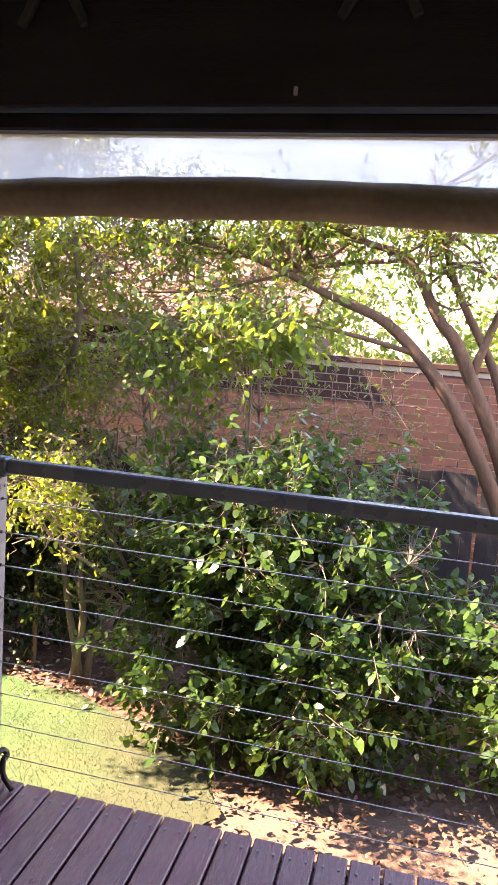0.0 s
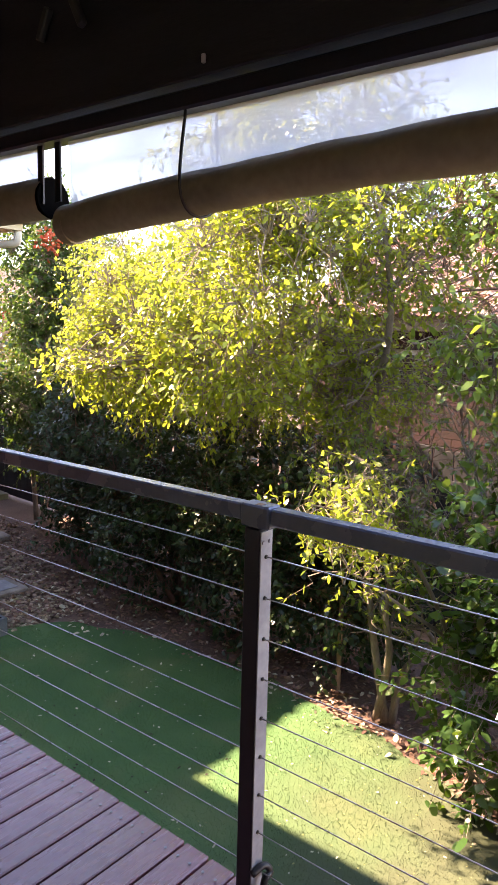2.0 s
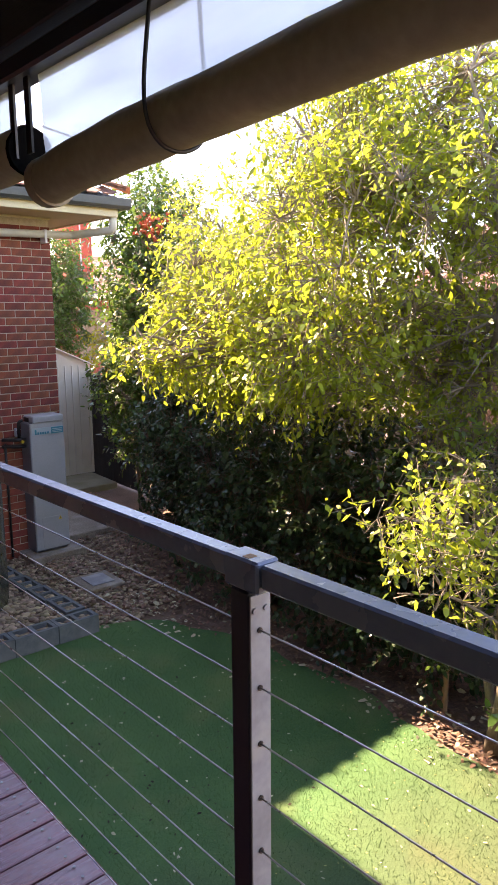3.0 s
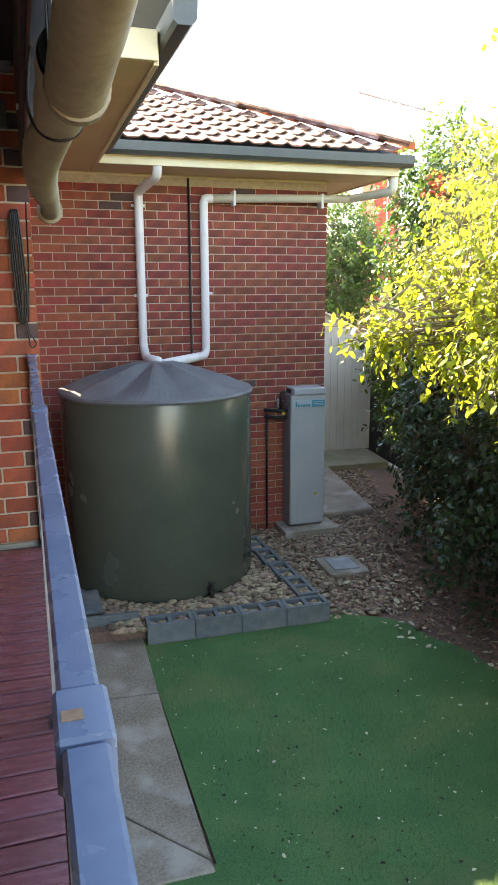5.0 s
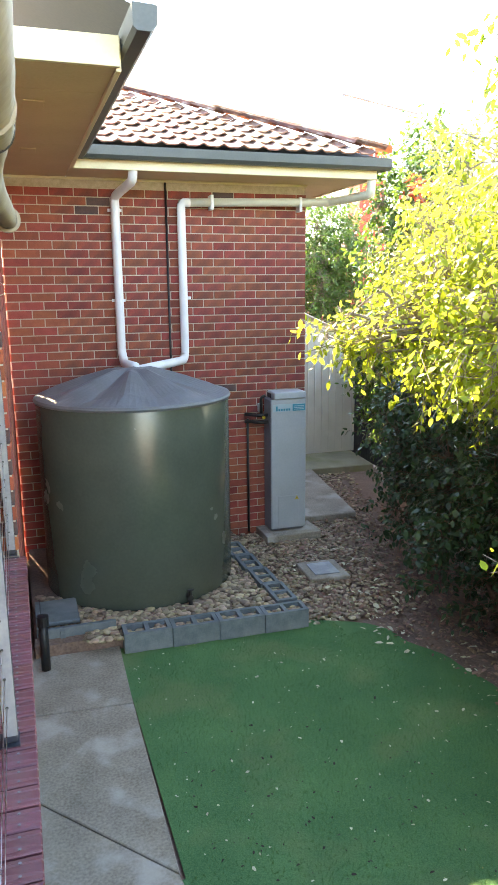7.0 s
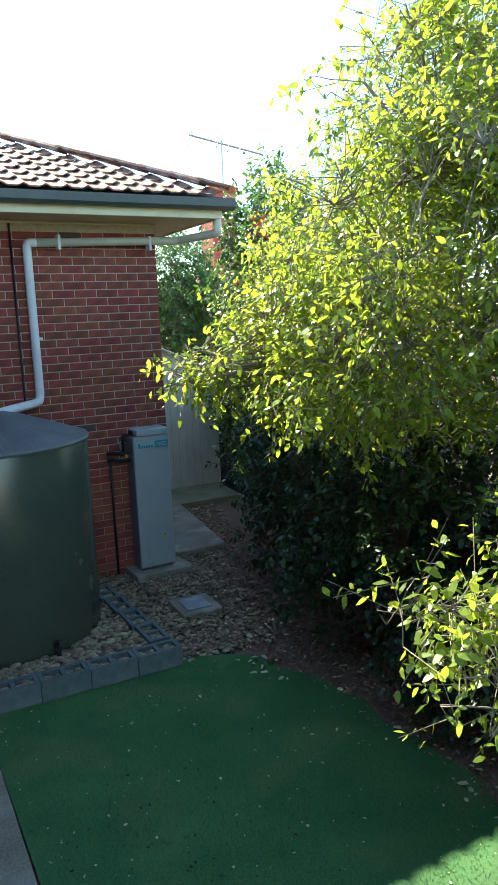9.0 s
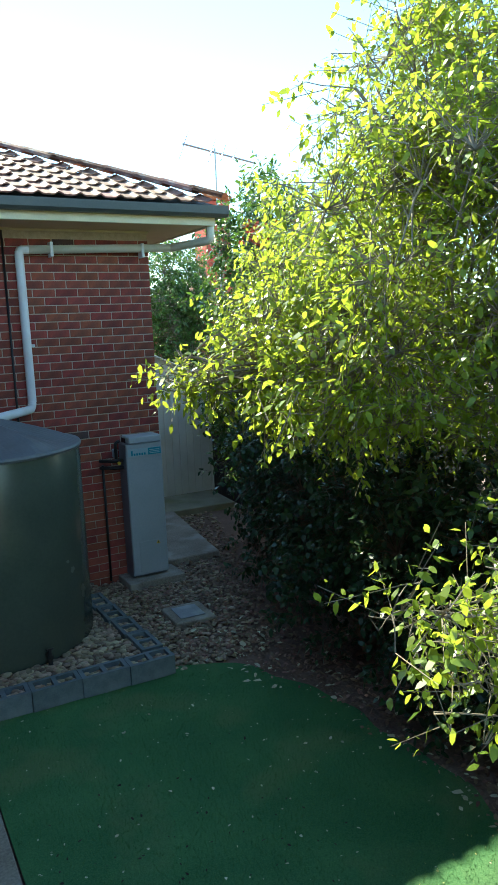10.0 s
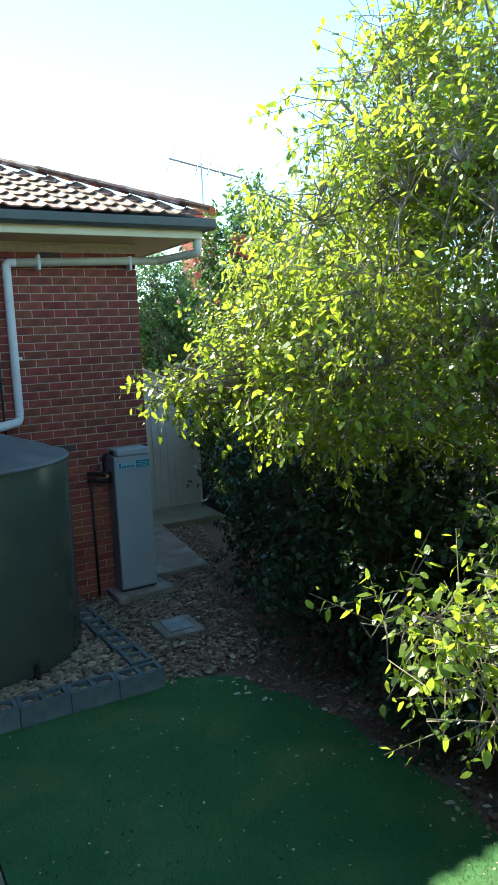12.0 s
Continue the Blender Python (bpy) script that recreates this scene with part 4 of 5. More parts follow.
def blind(y0, y1, sag, label, ends, bend=lambda u: (0.0, 1.0)):
    b = holder("rollup_blind", 0.10, (y0 + y1) / 2, 1.78, label, "blind", "roll-up blinds of the deck")
    ym = (y0 + y1) / 2
    V, F = [], []
    n, sides = 40, 20
    for i in range(n + 1):
        u = i / n
        y = y0 + (y1 - y0) * u
        z = sag(u)
        for k in range(sides):
            a = 2 * math.pi * k / sides
            r = 0.053 + 0.007 * noise.noise(Vector((y * 2.2, math.cos(a), math.sin(a)))) + 0.004 * noise.noise(Vector((y * 7, a * 2, 1)))
            V.append((0.008 + bend(u)[0] + r * bend(u)[1] * math.cos(a), y - ym, z - 1.78 + r * bend(u)[1] * math.sin(a)))
    for i in range(n):
        for k in range(sides):
            k2 = (k + 1) % sides
            F.append((i * sides + k, i * sides + k2, (i + 1) * sides + k2, (i + 1) * sides + k))
    arrays("roll", V, F, CANVAS, b, True)
    # rolled ends: solid canvas caps; at y0 black, painting the hollow core's shade
    for u, sgn in ((0.0, -1), (1.0, 1)):
        bm = bmesh.new()
        y = (y0 if sgn < 0 else y1) - ym
        z = sag(u) - 1.78
        for r in (0.056, 0.042, 0.028):
            m0 = cyl(bm, (0.008 + bend(u)[0], y - sgn * 0.03, z), (0.008 + bend(u)[0], y + sgn * 0.002 * r / 0.02, z), r, sides=20, caps=True)
        part("rolled_end", bm, HOLLOW if sgn < 0 else CANVAS, b)
    # clear sheet from the track to the roll
    V, F = [], []
    for i in range(n + 1):
        u = i / n
        y = y0 + 0.03 + (y1 - y0 - 0.06) * u
        for k in range(5):
            w = k / 4
            z = 1.94 + (sag(u) + 0.04 - 1.94) * w
            V.append((-0.02 + 0.012 * w + 0.006 * noise.noise(Vector((y * 3, w * 2, 0))) + 0.002, y - ym, z - 1.78))
    for i in range(n):
        for k in range(4):
            F.append((i * 5 + k, i * 5 + k + 1, i * 5 + k + 6, i * 5 + k + 5))
    sh = arrays("clear_sheet", V, F, CLEAR, b, True)
    sh.visible_shadow = False
    tagged(sh, "cloudy clear plastic sheet")
    for y in ends:
        u = (y - y0) / (y1 - y0)
        z = sag(u) - 1.78
        pts = [(-0.045, y - ym, 0.17), (-0.062, y - ym + 0.004, z + 0.02), (-0.03, y - ym + 0.006, z - 0.046), (0.03, y - ym, z - 0.052), (0.066, y - ym, z), (0.05, y - ym - 0.01, 0.17)]
        pipe("tie_cord", pts, 0.004, BLACK, b, sides=6, steps=5)
    for y in (y0, y1):
        part("edge_strap", boxed(-0.032, -0.026, y - ym - 0.012, y - ym + 0.012, -0.01, 0.165), BLACK, b)
    return b


blind(0.25, 2.36, lambda u: 1.768 - 0.045 * u ** 6 + 0.012 * math.sin(u * 5), "khaki canvas roll-up blind with a clear window, tied up", (1.85,))
blind(2.44, 4.45, lambda u: 1.79 - 0.07 * u + 0.012 * math.sin(u * 6), "khaki canvas roll-up blind rolled up near the brick wall", (2.9,),
      lambda u: (-0.03 * math.sin(max(0.0, u - 0.25) * 6.5), 1.1 if u < 0.24 else 0.9 + 0.18 * math.sin((u - 0.24) * 7)))
blind(-1.9, 0.19, lambda u: 1.78, "khaki canvas roll-up blind, tied up beyond the corner", (-1.5, -0.3))
cord = holder("cord_bundle", -0.02, 4.97, 1.55, "looped bundle of black cord hanging on the brick wall", "cord")
for i in range(3):
    dx = (i - 1) * 0.009
    pipe("loop", [(dx, 0.0, 0.22), (dx - 0.012, -0.012 - 0.003 * i, 0.1), (dx * 1.3, -0.012, -0.2), (dx + 0.012, -0.012, -0.35), (dx * 1.4 + 0.03, -0.012, -0.2), (dx + 0.02, -0.012, 0.1), (dx + 0.01, 0.0, 0.22)], 0.005, BLACK, cord, sides=6, steps=5)
pipe("tail", [(0.03, -0.012, -0.33), (0.045, -0.012, -0.4), (0.07, -0.012, -0.45), (0.045, -0.012, -0.47), (0.03, -0.012, -0.38)], 0.004, BLACK, cord, sides=6, steps=5)
pipe("hanging_line", [(0.06, -0.35, 0.22), (0.055, -0.02, -0.1), (0.04, -0.012, -0.34)], 0.004, BLACK, cord, sides=6, steps=5)

# ---------- shed, fence ----------
shed = holder("garden_shed", 4.9, 12.7, G + 0.07, "cream ribbed steel garden shed with a low pitched roof", "shed")
for x0, x1, y0, y1, rib_axis in ((-1.4, 0.67, -0.62, -0.6, "x"), (0.65, 0.67, -0.6, 1.2, "y")):
    bm = boxed(x0, x1, y0, y1, 0, 1.93)
    n = int(((x1 - x0) if rib_axis == "x" else (y1 - y0)) / 0.13)
    for i in range(n):
        if rib_axis == "x":
            xx = x0 + 0.05 + i * 0.13
            part("rib", boxed(xx, xx + 0.02, y0 - 0.012, y0, 0.02, 1.92, 0.004), SHED, shed)
        else:
            yy = y0 + 0.05 + i * 0.13
            part("rib", boxed(x1, x1 + 0.012, yy, yy + 0.02, 0.02, 1.92, 0.004), SHED, shed)
    for v in bm.verts:
        if v.co.z > 1.5:
            v.co.z = 2.39 - (v.co.x + 0.35) * 0.45 + (v.co.y + 0.68) * 0.12
    part("wall_panel", bm, SHED, shed)
part("wall_panel", boxed(-1.4, -1.38, -0.6, 1.2, 0, 1.93), SHED, shed)
part("wall_panel", boxed(-1.38, 0.65, 1.18, 1.2, 0, 1.93), SHED, shed)
part("corner_trim", boxed(0.64, 0.69, -0.65, -0.625, 0, 1.93, 0.003), SHED, shed)
bm = bmesh.new()
tl = math.atan2(0.42, 2.2)
for i in range(22):
    y = -0.68 + i * 0.09
    box(bm, -1.5, 0.75, y, y + 0.088, 2.1 + (0.012 if i % 2 else 0), 2.112 + (0.012 if i % 2 else 0), 0, None)
for v in bm.verts:
    v.co.z += 0.3 - (v.co.x + 0.35) * 0.45 + (v.co.y + 0.68) * 0.12
part("roof", bm, SHED, shed)

fence = holder("fence", 5.1, 4, G, "black-stained timber paling fence behind the garden", "fence")
FA, FB = Vector((4.55, -4.0)), Vector((5.65, 12.4))
fd = (FB - FA).normalized()
fl = (FB - FA).length
pal = boxed(-0.0515, 0.0515, -0.008, 0.008, 0, 1.0, 0.003)
pal_me = bpy.data.meshes.new("paling")
pal.to_mesh(pal_me)
pal.free()
pal_me.materials.append(FENCE)
fang = math.atan2(fd.y, fd.x)
i = 0
while i * 0.105 < fl:
    p = FA + fd * (i * 0.105)
    later_tiles.append((pal_me, Matrix.Translation((p.x, p.y, G)) @ Matrix.Rotation(fang, 4, "Z") @ Matrix.Rotation(rng.normal(0, 0.012), 4, "Y") @ Matrix.Diagonal((1, 1, 1.82 + rng.normal(0, 0.012), 1)), fence))
    i += 1
for z in (0.4, 1.5):
    bm = boxed(-fl / 2, fl / 2, 0.0, 0.04, z - 0.04, z + 0.04, 0.004)
    mid = (FA + FB) / 2
    bmesh.ops.transform(bm, matrix=Matrix.Translation((mid.x - 5.1 + 0.03, mid.y - 4, 0)) @ Matrix.Rotation(fang, 4, "Z"), verts=bm.verts)
    part("rail", bm, FENCE, fence)

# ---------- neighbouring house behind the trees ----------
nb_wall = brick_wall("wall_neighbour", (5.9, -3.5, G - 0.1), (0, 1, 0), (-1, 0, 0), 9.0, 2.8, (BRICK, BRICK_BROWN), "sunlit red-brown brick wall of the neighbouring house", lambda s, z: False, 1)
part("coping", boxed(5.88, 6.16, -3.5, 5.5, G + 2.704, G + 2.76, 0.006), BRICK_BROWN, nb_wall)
nb = holder("neighbour_house", 7.5, 3.0, G, "neighbouring house with a terracotta tiled roof beyond the fence", "house")
part("fascia", boxed(5.75 - 7.5, 5.79 - 7.5, -1.3, 2.6, 2.9, 3.08, 0.004), TIMBER, nb)
bm = bmesh.new()
bm.faces.new([bm.verts.new(v) for v in ((-1.75, -1.4, 3.0), (-1.75, 2.7, 3.0), (1.0, 2.7, 4.3), (1.0, -1.4, 4.3))])
bmesh.ops.solidify(bm, geom=bm.faces[:], thickness=0.05)
part("roof", bm, TILE_ISLE, nb)
roof_face((5.72, 0, G + 3.03), (0, 1, 0), (1, 0, 0), 0.47, lambda s: (1.6, 5.7), 9, None, TILE_ISLE, False)
for o in bpy.data.objects:
    if o.name.startswith("tile_field") and o.parent is None:
        o.parent = nb
        o.matrix_parent_inverse = Matrix.Translation(-nb.location)
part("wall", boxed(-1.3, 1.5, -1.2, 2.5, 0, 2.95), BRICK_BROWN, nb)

# far house with chimney and aerial
far = holder("far_house", 12.5, 24.0, G, "distant brick house with tiled roof and red chimney", "house")
part("wall", boxed(-3.0, 5.0, -1.2, 4, 0, 3.4), BRICK_ISLE, far)
part("window", boxed(-1.3, 0.6, -1.26, -1.21, 1.2, 3.0, 0.02), TIMBER, far)
bm = bmesh.new()
vs = [bm.verts.new(v) for v in ((-3.5, -1.8, 3.5), (5.5, -1.8, 3.5), (5.5, 4.5, 3.5), (-3.5, 4.5, 3.5), (0.0, 1.3, 5.0), (3.0, 1.3, 5.0))]
for q in ((0, 1, 5, 4), (1, 2, 5), (2, 3, 4, 5), (3, 0, 4), (3, 2, 1, 0)):
    bm.faces.new([vs[k] for k in q])
part("roof", bm, TILE_ISLE, far)
part("fascia", boxed(-3.55, 5.55, -1.86, -1.805, 3.38, 3.52), CREAM, far)
ch = part("chimney", boxed(-1.75, -0.85, -1.6, -0.7, 3.3, 6.9, 0.02), BRICK_WARM, far)
part("chimney_cap", boxed(-1.82, -0.78, -1.67, -0.63, 6.91, 7.06, 0.02), BRICK_WARM, ch)
aerial = holder("tv_aerial", 11.0, 22.0, 5.4, "thin metal television aerial on a mast", "aerial")
part("mast", cyl(bmesh.new(), (0, 0, -3.0), (0, 0, 1.55), 0.025, sides=8), ALU, aerial)
part("boom", cyl(bmesh.new(), (-1.1, 0, 1.6), (1.7, 0.4, 1.3), 0.03, sides=8), ALU, aerial)
for x, L in ((-1.05, 0.5), (-0.1, 0.42), (0.3, 0.32), (0.7, 0.2)):
    part("element", cyl(bmesh.new(), (x - L * 0.6, -L * 0.5, 1.5 - x * 0.1 - L), (x + L * 0.6, L * 0.5, 1.5 - x * 0.1 + L), 0.015, sides=6), ALU, aerial)

# ---------- plants ----------


def plant(name, base, blobs, clumps, per, size, leaf_mat, bark, label, category, limb=0.05, length=0.24, stems=1, droop=-0.3, wide=0.45, twig=0.004, shell=0.55, limbs=(), reach=0.45, forks=16, gaps=-0.22):
    """A shrub or tree. blobs: (centre, radii, share). Limbs rise from the foot (or follow the given courses: points, thick, thin),
    forks lead into every blob, and leaves stand alternately along short twigs."""
    ob = holder(name, base[0], base[1], base[2], label, category)
    b0 = Vector(base)
    courses = [(smooth_path(pts, 6), r0, r1) for pts, r0, r1 in limbs]
    if not courses:
        for c, r, share in blobs:
            c = Vector(c)
            foot = b0 + Vector((rng.normal(0, 0.12), rng.normal(0, 0.12), 0)) * (stems > 1)
            mid = foot.lerp(c, 0.5) + Vector((rng.normal(0, 0.12), rng.normal(0, 0.12), 0.15))
            courses.append((smooth_path([foot, foot.lerp(mid, 0.5) + Vector((rng.normal(0, 0.06), rng.normal(0, 0.06), 0.1)), mid, c], 6), limb, limb * 0.35))
    for k, (pts, r0, r1) in enumerate(courses):
        V, F = [], []
        tube(V, F, [p - b0 for p in pts], r0, r1, 8)
        arrays("trunk" if k == 0 else "limb", V, F, bark, ob, True)
    bones = [p for pts, r0, r1 in courses for p in pts[len(pts) // 3:]]
    V, F = [], []
    anchors = list(bones)
    for c, r, share in blobs:
        c = Vector(c)
        starts = sorted(bones, key=lambda p: (p - c).length)[:9]
        for k in range(forks):
            w = Vector((rng.normal(0, 0.6), rng.normal(0, 0.6), rng.normal(0.1, 0.5)))
            w *= min(1.0, 0.85 / w.length)
            tip = c + Vector((w.x * r[0], w.y * r[1], w.z * r[2]))
            st = starts[int(rng.integers(0, len(starts)))]
            bend = st.lerp(tip, 0.5) + Vector((rng.normal(0, 0.08), rng.normal(0, 0.08), rng.normal(0.03, 0.07)))
            sub = smooth_path([st, bend, tip], 4)
            tube(V, F, [p - b0 for p in sub], limb * 0.3, limb * 0.09, 5)
            anchors += sub[2:]
    A = np.array([a[:] for a in anchors])
    C = []
    for c, r, share in blobs:
        m = int(clumps * share)
        q = rng.normal(0, 1, (m, 3))
        q /= np.linalg.norm(q, axis=1, keepdims=True)
        rad = np.where(rng.random(m) < shell, rng.uniform(0.75, 1.1, m), rng.uniform(0.2, 0.9, m))
        rad *= np.array([1 + 0.5 * noise.noise(Vector(v) * 2.3 + Vector(c)) for v in q])
        C.append(np.array(c) + q * rad[:, None] * np.array(r))
    C = np.concatenate(C)
    C = C[C[:, 2] > base[2] + 0.06]
    # gaps: clumps thin out where a coarse noise is low
    C = C[np.array([noise.noise(Vector(p) * 2.6 / max(size / 0.05, 1)) > gaps for p in C])]
    near = np.argmin(((C[:, None] - A[None]) ** 2).sum(-1), axis=1)
    out = C - A[near]
    gap = np.linalg.norm(out, axis=1, keepdims=True)
    t = out / (gap + 1e-6) * 0.8 + rng.normal(0, 0.5, C.shape) + np.array([0, 0, 0.5 * droop + 0.15])
    t /= np.linalg.norm(t, axis=1, keepdims=True)
    L = rng.uniform(0.6, 1.3, len(C)) * length
    for c, k, d, g, ln in zip(C, near, t, gap[:, 0], L):
        st, e, d = Vector(A[k]) - b0, Vector(c) - b0, Vector(d)
        head = [st, st.lerp(e, 0.55) + Vector((rng.normal(0, 0.03), rng.normal(0, 0.03), 0.02))] if g < reach else []
        tube(V, F, head + [e - d * ln * 0.3, e + d * ln * 0.25, e + d * ln * 0.7], twig, twig * 0.35, 3, False)
    tagged(arrays("branchwork", [tuple(v) for v in V], F, bark, ob), kind="stuff")
    n = len(C) * per
    T = np.repeat(t, per, 0)
    s = np.tile((np.arange(per) + 0.5) / per, len(C)) - 0.3
    pos = np.repeat(C, per, 0) + T * (s * np.repeat(L, per))[:, None] + rng.normal(0, 0.012, (n, 3))
    ok = (pos[:, 2] > base[2] + 0.03) & (rng.random(n) < 0.9)
    a1 = np.cross(T, np.array([0.2, 0.13, 0.97]))
    a1 /= np.linalg.norm(a1, axis=1, keepdims=True) + 1e-6
    a2 = np.cross(T, a1)
    ang = np.tile(np.arange(per) * 2.4, len(C)) + rng.normal(0, 0.3, n)
    d = T * 0.55 + (a1 * np.cos(ang)[:, None] + a2 * np.sin(ang)[:, None]) * 0.85 + rng.normal(0, 0.2, (n, 3)) + np.array([0, 0, droop])
    u = rng.normal(0, 0.4, (n, 3)) + np.array([-0.25, 0.1, 0.8])
    pos, d, u = pos[ok], d[ok], u[ok]
    LV, LF = leaf_shapes(pos - np.array(base), d, u, rng.uniform(size * 0.55, size * 1.25, len(pos)), wide, 0.18)
    arrays("crown", LV, LF, leaf_mat, ob)
    return ob


plant("broadleaf_tree", (4.0, 3.7, G), [((2.92, 3.65, 1.82), (0.85, 0.75, 0.65), 0.18), ((2.6, 4.0, 1.22), (0.7, 0.65, 0.42), 0.17), ((3.25, 2.9, 2.1), (0.55, 0.45, 0.5), 0.05),
      ((3.25, 5.3, 1.34), (0.75, 0.9, 0.65), 0.18), ((3.6, 3.6, 2.85), (0.8, 0.75, 0.6), 0.14), ((3.22, 4.1, 2.45), (0.64, 0.7, 0.6), 0.15), ((3.3, 3.3, 1.1), (0.5, 0.5, 0.4), 0.07), ((3.9, 4.6, 2.35), (0.75, 0.75, 0.7), 0.11), ((1.85, 4.5, 1.14), (0.2, 0.25, 0.12), 0.012)], 6200, 9, 0.054, LEAF_LIME, BARK_GREY,
      "spreading tree with lime-green leaves overhanging the turf", "tree", 0.036, 0.28, 3, shell=0.72, forks=24,
      limbs=(([(4.0, 3.7, G), (3.95, 3.65, -0.5), (3.8, 3.6, 0.5), (3.6, 3.5, 1.5), (3.5, 3.5, 2.3), (3.5, 3.5, 3.0)], 0.06, 0.018),
             ([(4.0, 3.75, G), (3.9, 3.7, -0.3), (3.6, 3.6, 0.7), (3.1, 3.6, 1.15), (2.7, 3.7, 1.3), (2.3, 4.0, 1.25), (1.9, 4.5, 1.14)], 0.045, 0.008),
             ([(3.9, 3.65, 0.0), (3.5, 3.2, 0.9), (3.2, 2.95, 1.6), (3.05, 3.0, 2.3), (3.0, 3.1, 2.7)], 0.036, 0.01),
             ([(3.8, 3.6, 0.5), (3.6, 4.2, 1.2), (3.3, 5.0, 1.3), (3.0, 5.6, 1.4)], 0.034, 0.01),
             ([(3.6, 3.5, 1.5), (3.3, 3.8, 1.95), (2.9, 4.0, 2.3), (2.65, 4.1, 2.6)], 0.024, 0.008)))
plant("overhanging_shrub", (3.3, 2.2, G), [((1.66, 2.42, 0.55), (0.26, 0.22, 0.24), 0.4), ((1.95, 2.42, 0.28), (0.28, 0.22, 0.26), 0.4), ((2.2, 2.5, 0.6), (0.22, 0.2, 0.25), 0.2)], 175, 8, 0.046, LEAF_LIME, BARK_GREY,
      "low arching branches with pale green leaves over the turf", "shrub", 0.012, 0.2, 1, twig=0.003, forks=8,
      limbs=(([(3.3, 2.2, G), (3.0, 2.3, -0.5), (2.5, 2.4, 0.2), (2.1, 2.45, 0.45), (1.6, 2.4, 0.6)], 0.02, 0.004),
             ([(3.0, 2.3, -0.5), (2.4, 2.4, -0.1), (2.05, 2.42, 0.12), (1.85, 2.4, 0.22)], 0.014, 0.004)))
plant("broadleaf_tree", (4.3, 5.9, G), [((3.55, 5.6, 1.3), (0.75, 0.9, 0.65), 0.5), ((4.2, 6.4, 1.85), (0.8, 0.9, 0.85), 0.5), ((3.95, 4.7, 0.75), (0.4, 0.75, 0.35), 0.14)], 3000, 9, 0.055, LEAF_LIME, BARK_GREY,
      "leafy yellow-green tree growing over the dark hedge", "tree", 0.04, 0.28, 2)
plant("hedge", (3.9, 5.6, G), [((3.75, 3.5, -0.45), (0.5, 0.6, 0.95), 0.18), ((3.7, 4.4, -0.35), (0.5, 0.8, 1.05), 0.22), ((3.8, 5.6, -0.3), (0.55, 0.9, 1.1), 0.22), ((4.0, 6.9, -0.2), (0.55, 0.9, 1.2), 0.2), ((4.5, 7.9, 0.0), (0.4, 0.6, 1.2), 0.18)], 4700, 10, 0.07, LEAF_DARK, BARK,
      "dense dark green hedge along the fence", "hedge", 0.03, 0.26, 5, twig=0.003, wide=0.5, gaps=-0.5)
plant("garden_shrub", (3.1, 1.3, G), [((3.0, 1.5, 0.05), (0.6, 0.75, 0.8), 0.4), ((3.0, 0.7, -0.35), (0.55, 0.7, 0.85), 0.35), ((2.85, 1.7, -0.8), (0.55, 0.6, 0.55), 0.25), ((2.8, 0.9, -0.95), (0.5, 0.6, 0.42), 0.2)], 2000, 9, 0.085, LEAF_GLOSS, BARK_GREY,
      "glossy green garden shrub beside the turf", "shrub", 0.022, 0.3, 4, wide=0.5, gaps=-0.4)
plant("garden_shrub", (3.0, -0.45, G), [((2.95, -0.35, -0.65), (0.5, 0.5, 0.65), 1.0)], 460, 9, 0.08, LEAF_GLOSS, BARK_GREY,
      "small glossy green shrub on the mulch", "shrub", 0.015, 0.28, 3, wide=0.5)
plant("garden_shrub", (3.3, 1.6, G), [((2.95, 1.55, 1.5), (0.45, 0.5, 0.3), 0.45), ((3.1, 2.2, 1.35), (0.4, 0.45, 0.35), 0.3), ((3.2, 2.4, 0.8), (0.35, 0.4, 0.4), 0.25)], 420, 9, 0.075, LEAF_GREEN, BARK_GREY,
      "upright shrub with bright sunlit top leaves", "shrub", 0.018, 0.28, 2)
plant("garden_shrub", (3.35, 2.9, G), [((3.1, 2.75, 0.15), (0.35, 0.4, 0.4), 0.4), ((3.2, 3.2, 0.55), (0.35, 0.45, 0.4), 0.35), ((3.4, 2.8, -0.6), (0.35, 0.6, 0.5), 0.25)], 300, 8, 0.055, LEAF_GREEN, BARK_GREY,
      "thin twiggy shrub with pale leaves by the fence", "shrub", 0.035, 0.26, 3, reach=0.6)
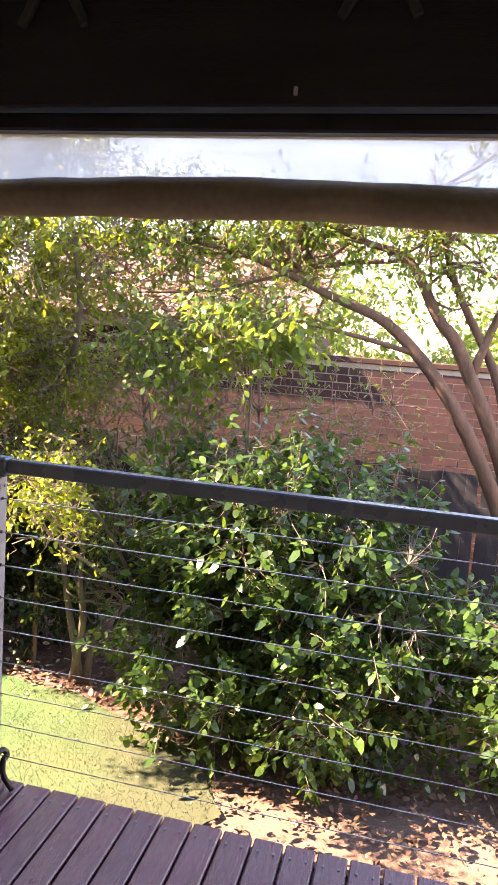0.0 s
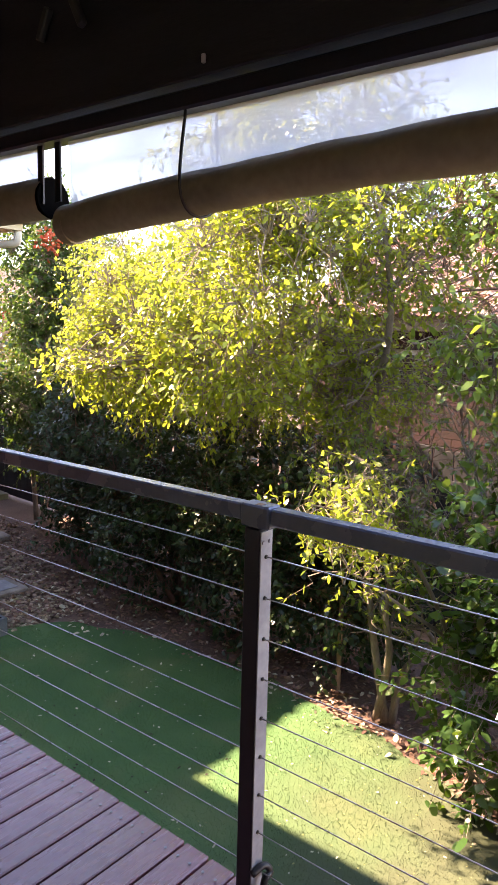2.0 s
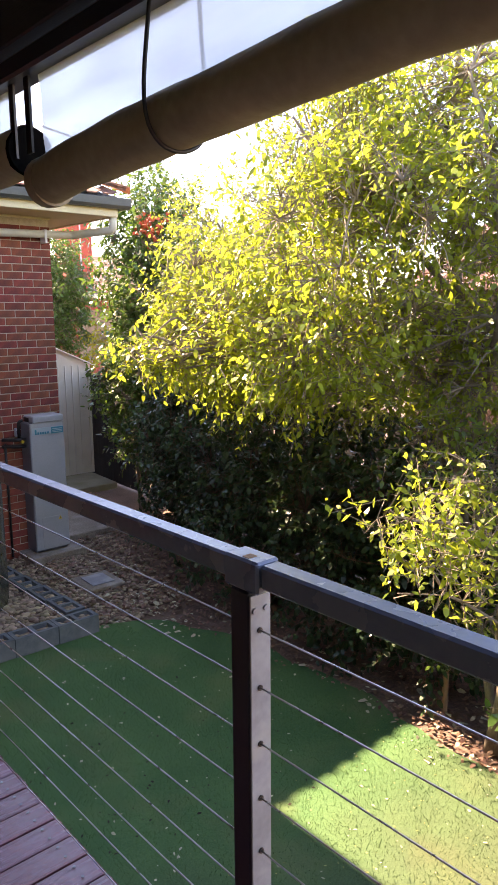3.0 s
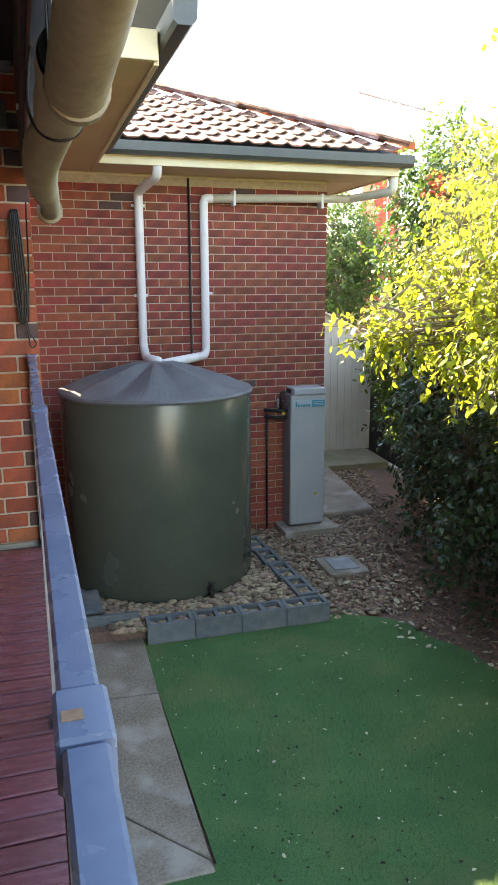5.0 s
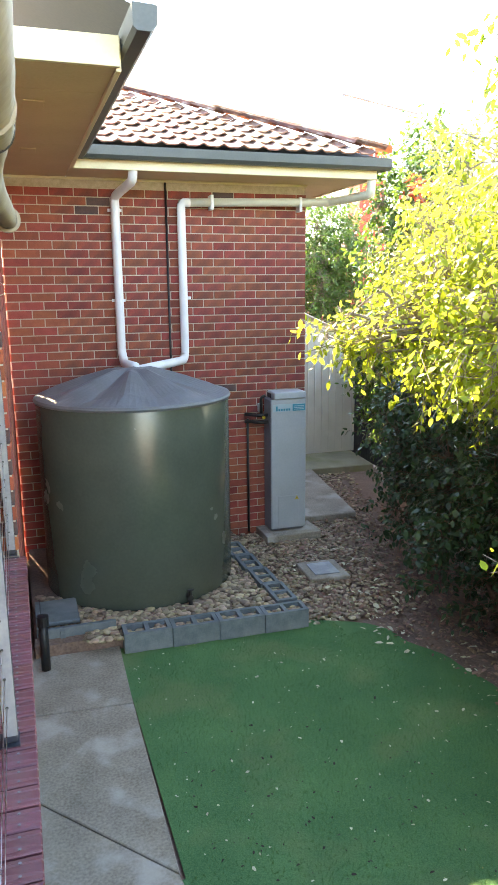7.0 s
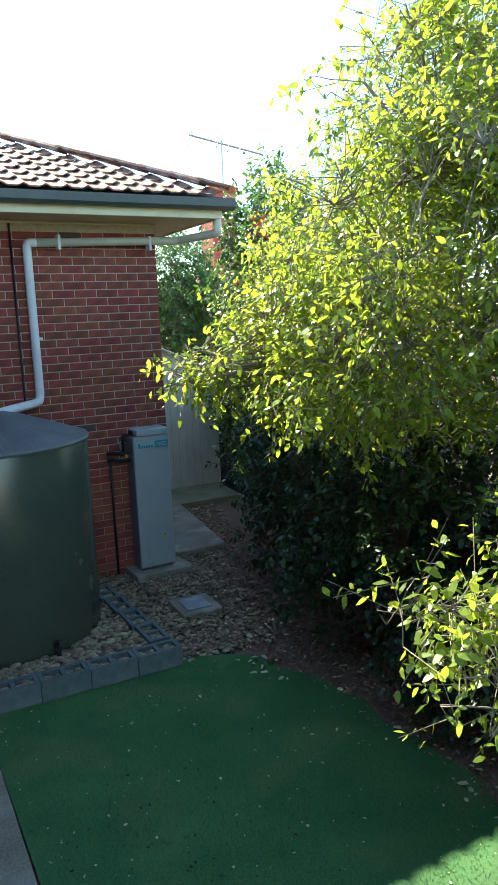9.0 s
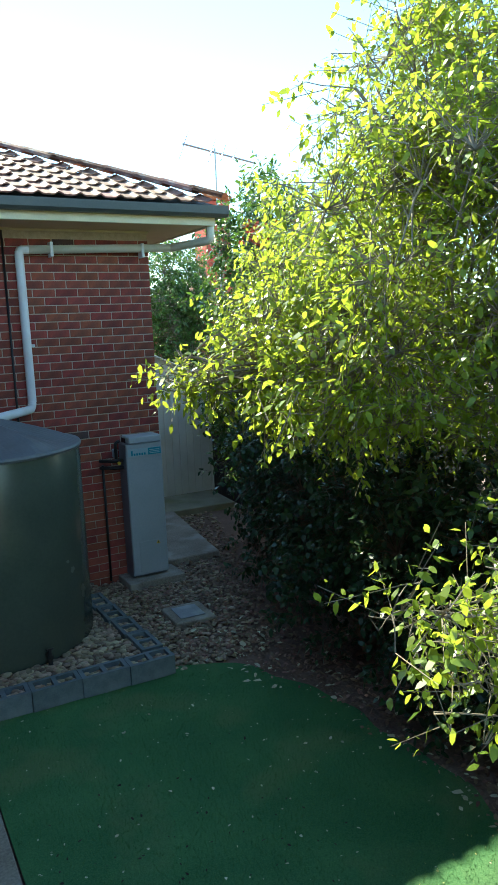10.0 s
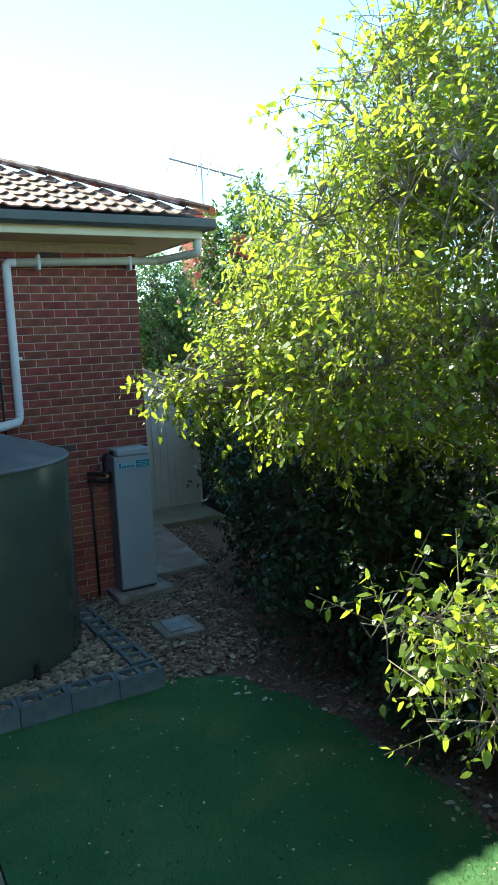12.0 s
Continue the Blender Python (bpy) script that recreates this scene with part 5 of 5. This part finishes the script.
plant("crepe_myrtle", (3.5, -0.55, G), [((3.3, 0.6, 2.25), (0.5, 0.6, 0.3), 0.2), ((3.25, 1.3, 2.2), (0.5, 0.6, 0.3), 0.3), ((3.2, 2.1, 2.2), (0.5, 0.6, 0.3), 0.3), ((3.4, -0.3, 2.6), (0.6, 0.6, 0.4), 0.12), ((3.3, 0.2, 2.0), (0.4, 0.5, 0.3), 0.1)], 1150, 9, 0.055, LEAF_GREEN, BARK,
      "multi-stemmed tree with smooth brown bark and sparse leaves", "tree", 0.045, 0.26, 3, reach=0.7, forks=14,
      limbs=(([(3.5, -0.55, G), (3.42, -0.35, -0.1), (3.3, 0.1, 0.91), (3.3, 0.62, 1.54), (3.25, 1.1, 1.76), (3.2, 1.7, 2.0), (3.2, 2.3, 2.1)], 0.07, 0.012),
             ([(3.55, -0.6, G), (3.45, -0.3, 0.3), (3.32, 0.17, 1.39), (3.3, 0.36, 1.65), (3.3, 0.6, 2.03), (3.28, 0.91, 2.14), (3.2, 1.6, 2.4)], 0.065, 0.014),
             ([(3.45, -0.3, 0.3), (3.42, -0.1, 1.2), (3.32, 0.28, 1.9), (3.3, 0.5, 2.6)], 0.045, 0.014),
             ([(3.35, 0.1, 1.3), (3.4, -0.1, 1.9), (3.45, -0.4, 2.6)], 0.035, 0.012),
             ([(3.3, 0.45, 1.4), (3.2, 0.9, 1.5), (3.15, 1.5, 1.62), (3.1, 2.1, 1.85)], 0.022, 0.006),
             ([(3.3, 0.6, 2.03), (3.25, 1.2, 1.95), (3.2, 1.9, 1.75), (3.2, 2.5, 1.7)], 0.02, 0.005)))
plant("twiggy_shrub", (4.1, 2.1, G), [((4.1, 3.3, 0.9), (0.4, 0.7, 0.6), 0.35), ((4.2, 2.3, 0.9), (0.4, 0.7, 0.6), 0.35), ((4.2, 1.0, 0.7), (0.4, 0.7, 0.5), 0.2), ((4.0, 2.9, 1.8), (0.4, 0.7, 0.45), 0.4), ((4.1, 1.8, 1.9), (0.4, 0.7, 0.45), 0.4)], 1000, 4, 0.045, LEAF_GREEN, TWIG,
      "half-bare twiggy shrub before the brick wall", "shrub", 0.02, 0.3, 4, twig=0.005, reach=0.7)
stake = tagged(part("garden_stake", cyl(bmesh.new(), (3.5, 3.4, G), (3.52, 3.39, 1.42), 0.022, 0.016, 8), TIMBER, None, "weathered thin timber stake among the shrubs"), category="stake")
plant("flowering_bush", (5.0, 9.6, G), [((5.4, 9.6, 2.0), (0.8, 0.8, 1.3), 0.6), ((5.0, 9.3, 0.4), (0.6, 0.7, 1.1), 0.4)], 2600, 11, 0.085, LEAF_MID, BARK_GREY,
      "tall dark green bush with a few red flowers", "bush", 0.04, 0.3, 3, gaps=-0.6)
plant("garden_bush", (6.1, 14.6, G), [((6.1, 14.6, 1.9), (1.0, 0.9, 1.2), 0.7), ((6.0, 14.5, 0.4), (0.9, 0.8, 1.0), 0.3)], 2300, 11, 0.085, LEAF_MID, BARK_GREY,
      "rounded green bush behind the shed", "bush", 0.03, 0.3, 3, gaps=-0.6)
plant("golden_bush", (7.6, 13.2, G), [((7.5, 13.2, 0.7), (1.3, 1.0, 0.7), 1.0)], 700, 10, 0.08, LEAF_YELLOW, BARK_GREY,
      "golden yellow leafed bush beyond the fence", "bush", 0.03, 0.3, 3)
plant("background_trees", (14.0, 5.0, G), [((13.0, 3.0, 1.6), (2.0, 3.0, 2.2), 0.5), ((13.5, -2.5, 1.2), (2.0, 3.0, 1.8), 0.5)], 2400, 9, 0.18, LEAF_GREEN, BARK_GREY,
      "distant green trees beyond the neighbouring house", "trees", 0.1, 0.6, 3, twig=0.012)

flower_bm = bmesh.new()
for i in range(60):
    c = Vector((5.4 - 0.45 + rng.normal(0, 0.12), 9.6 - 0.55 + rng.normal(0, 0.12), 2.55 + rng.normal(0, 0.09)))
    bmesh.ops.create_cone(flower_bm, cap_ends=True, segments=5, radius1=0.004, radius2=0.03, depth=0.05, matrix=Matrix.Translation(c) @ Euler((rng.normal(0, 0.7), rng.normal(0, 0.7), 0)).to_matrix().to_4x4())
bush = [o for o in bpy.data.objects if o.name == "flowering_bush"][0]
bmesh.ops.translate(flower_bm, vec=-bush.location, verts=flower_bm.verts)
tagged(part("flower_spray", flower_bm, FLOWER, bush), "orange-red flowers", kind="stuff")

# ---------- single pieces of walls, roofs, fence and deck ----------
for wall, singles, turn, mats in later:
    meshes = {}
    for mid, L, end, r in singles:
        clink = (end and r < (0.8 if wall == near_wall else 0.12)) or r > 0.985
        key = (round(L, 2), clink)
        if key not in meshes:
            meshes[key] = brick_mesh(L, BRICK_DARK if clink else mats[0])
        b = new("brick", meshes[key])
        b.parent = wall
        b.matrix_basis = Matrix.LocRotScale(mid, turn, None)
for me, mt, parent in later_tiles:
    b = new(me.name.split(".")[0], me)
    b.parent = parent
    b.matrix_basis = Matrix.Translation(-parent.location) @ mt
board = boxed(-1.4925, 1.4925, -0.0425, 0.0425, -0.022, 0.0, 0.004)
board_me = bpy.data.meshes.new("deck_board")
board.to_mesh(board_me)
board.free()
board_me.materials.append(DECK)
screw = cyl(bmesh.new(), (0, 0, 0), (0, 0, 0.0012), 0.0045, sides=8)
screw_me = bpy.data.meshes.new("screw")
screw.to_mesh(screw_me)
screw.free()
screw_me.materials.append(STEEL_GREY)
i = 0
while -3.15 + i * 0.092 < 4.94:
    y = -3.15 + i * 0.092
    b = new("deck_board", board_me)
    b.parent = deck
    b.matrix_basis = pose(-1.39, y, rng.normal(0, 0.0008))
    if y > -0.5:
        for dy in (-0.022, 0.022):
            s = new("screw", screw_me)
            s.parent = deck
            s.matrix_basis = pose(0.045, y + dy, 0.0022)
    i += 1
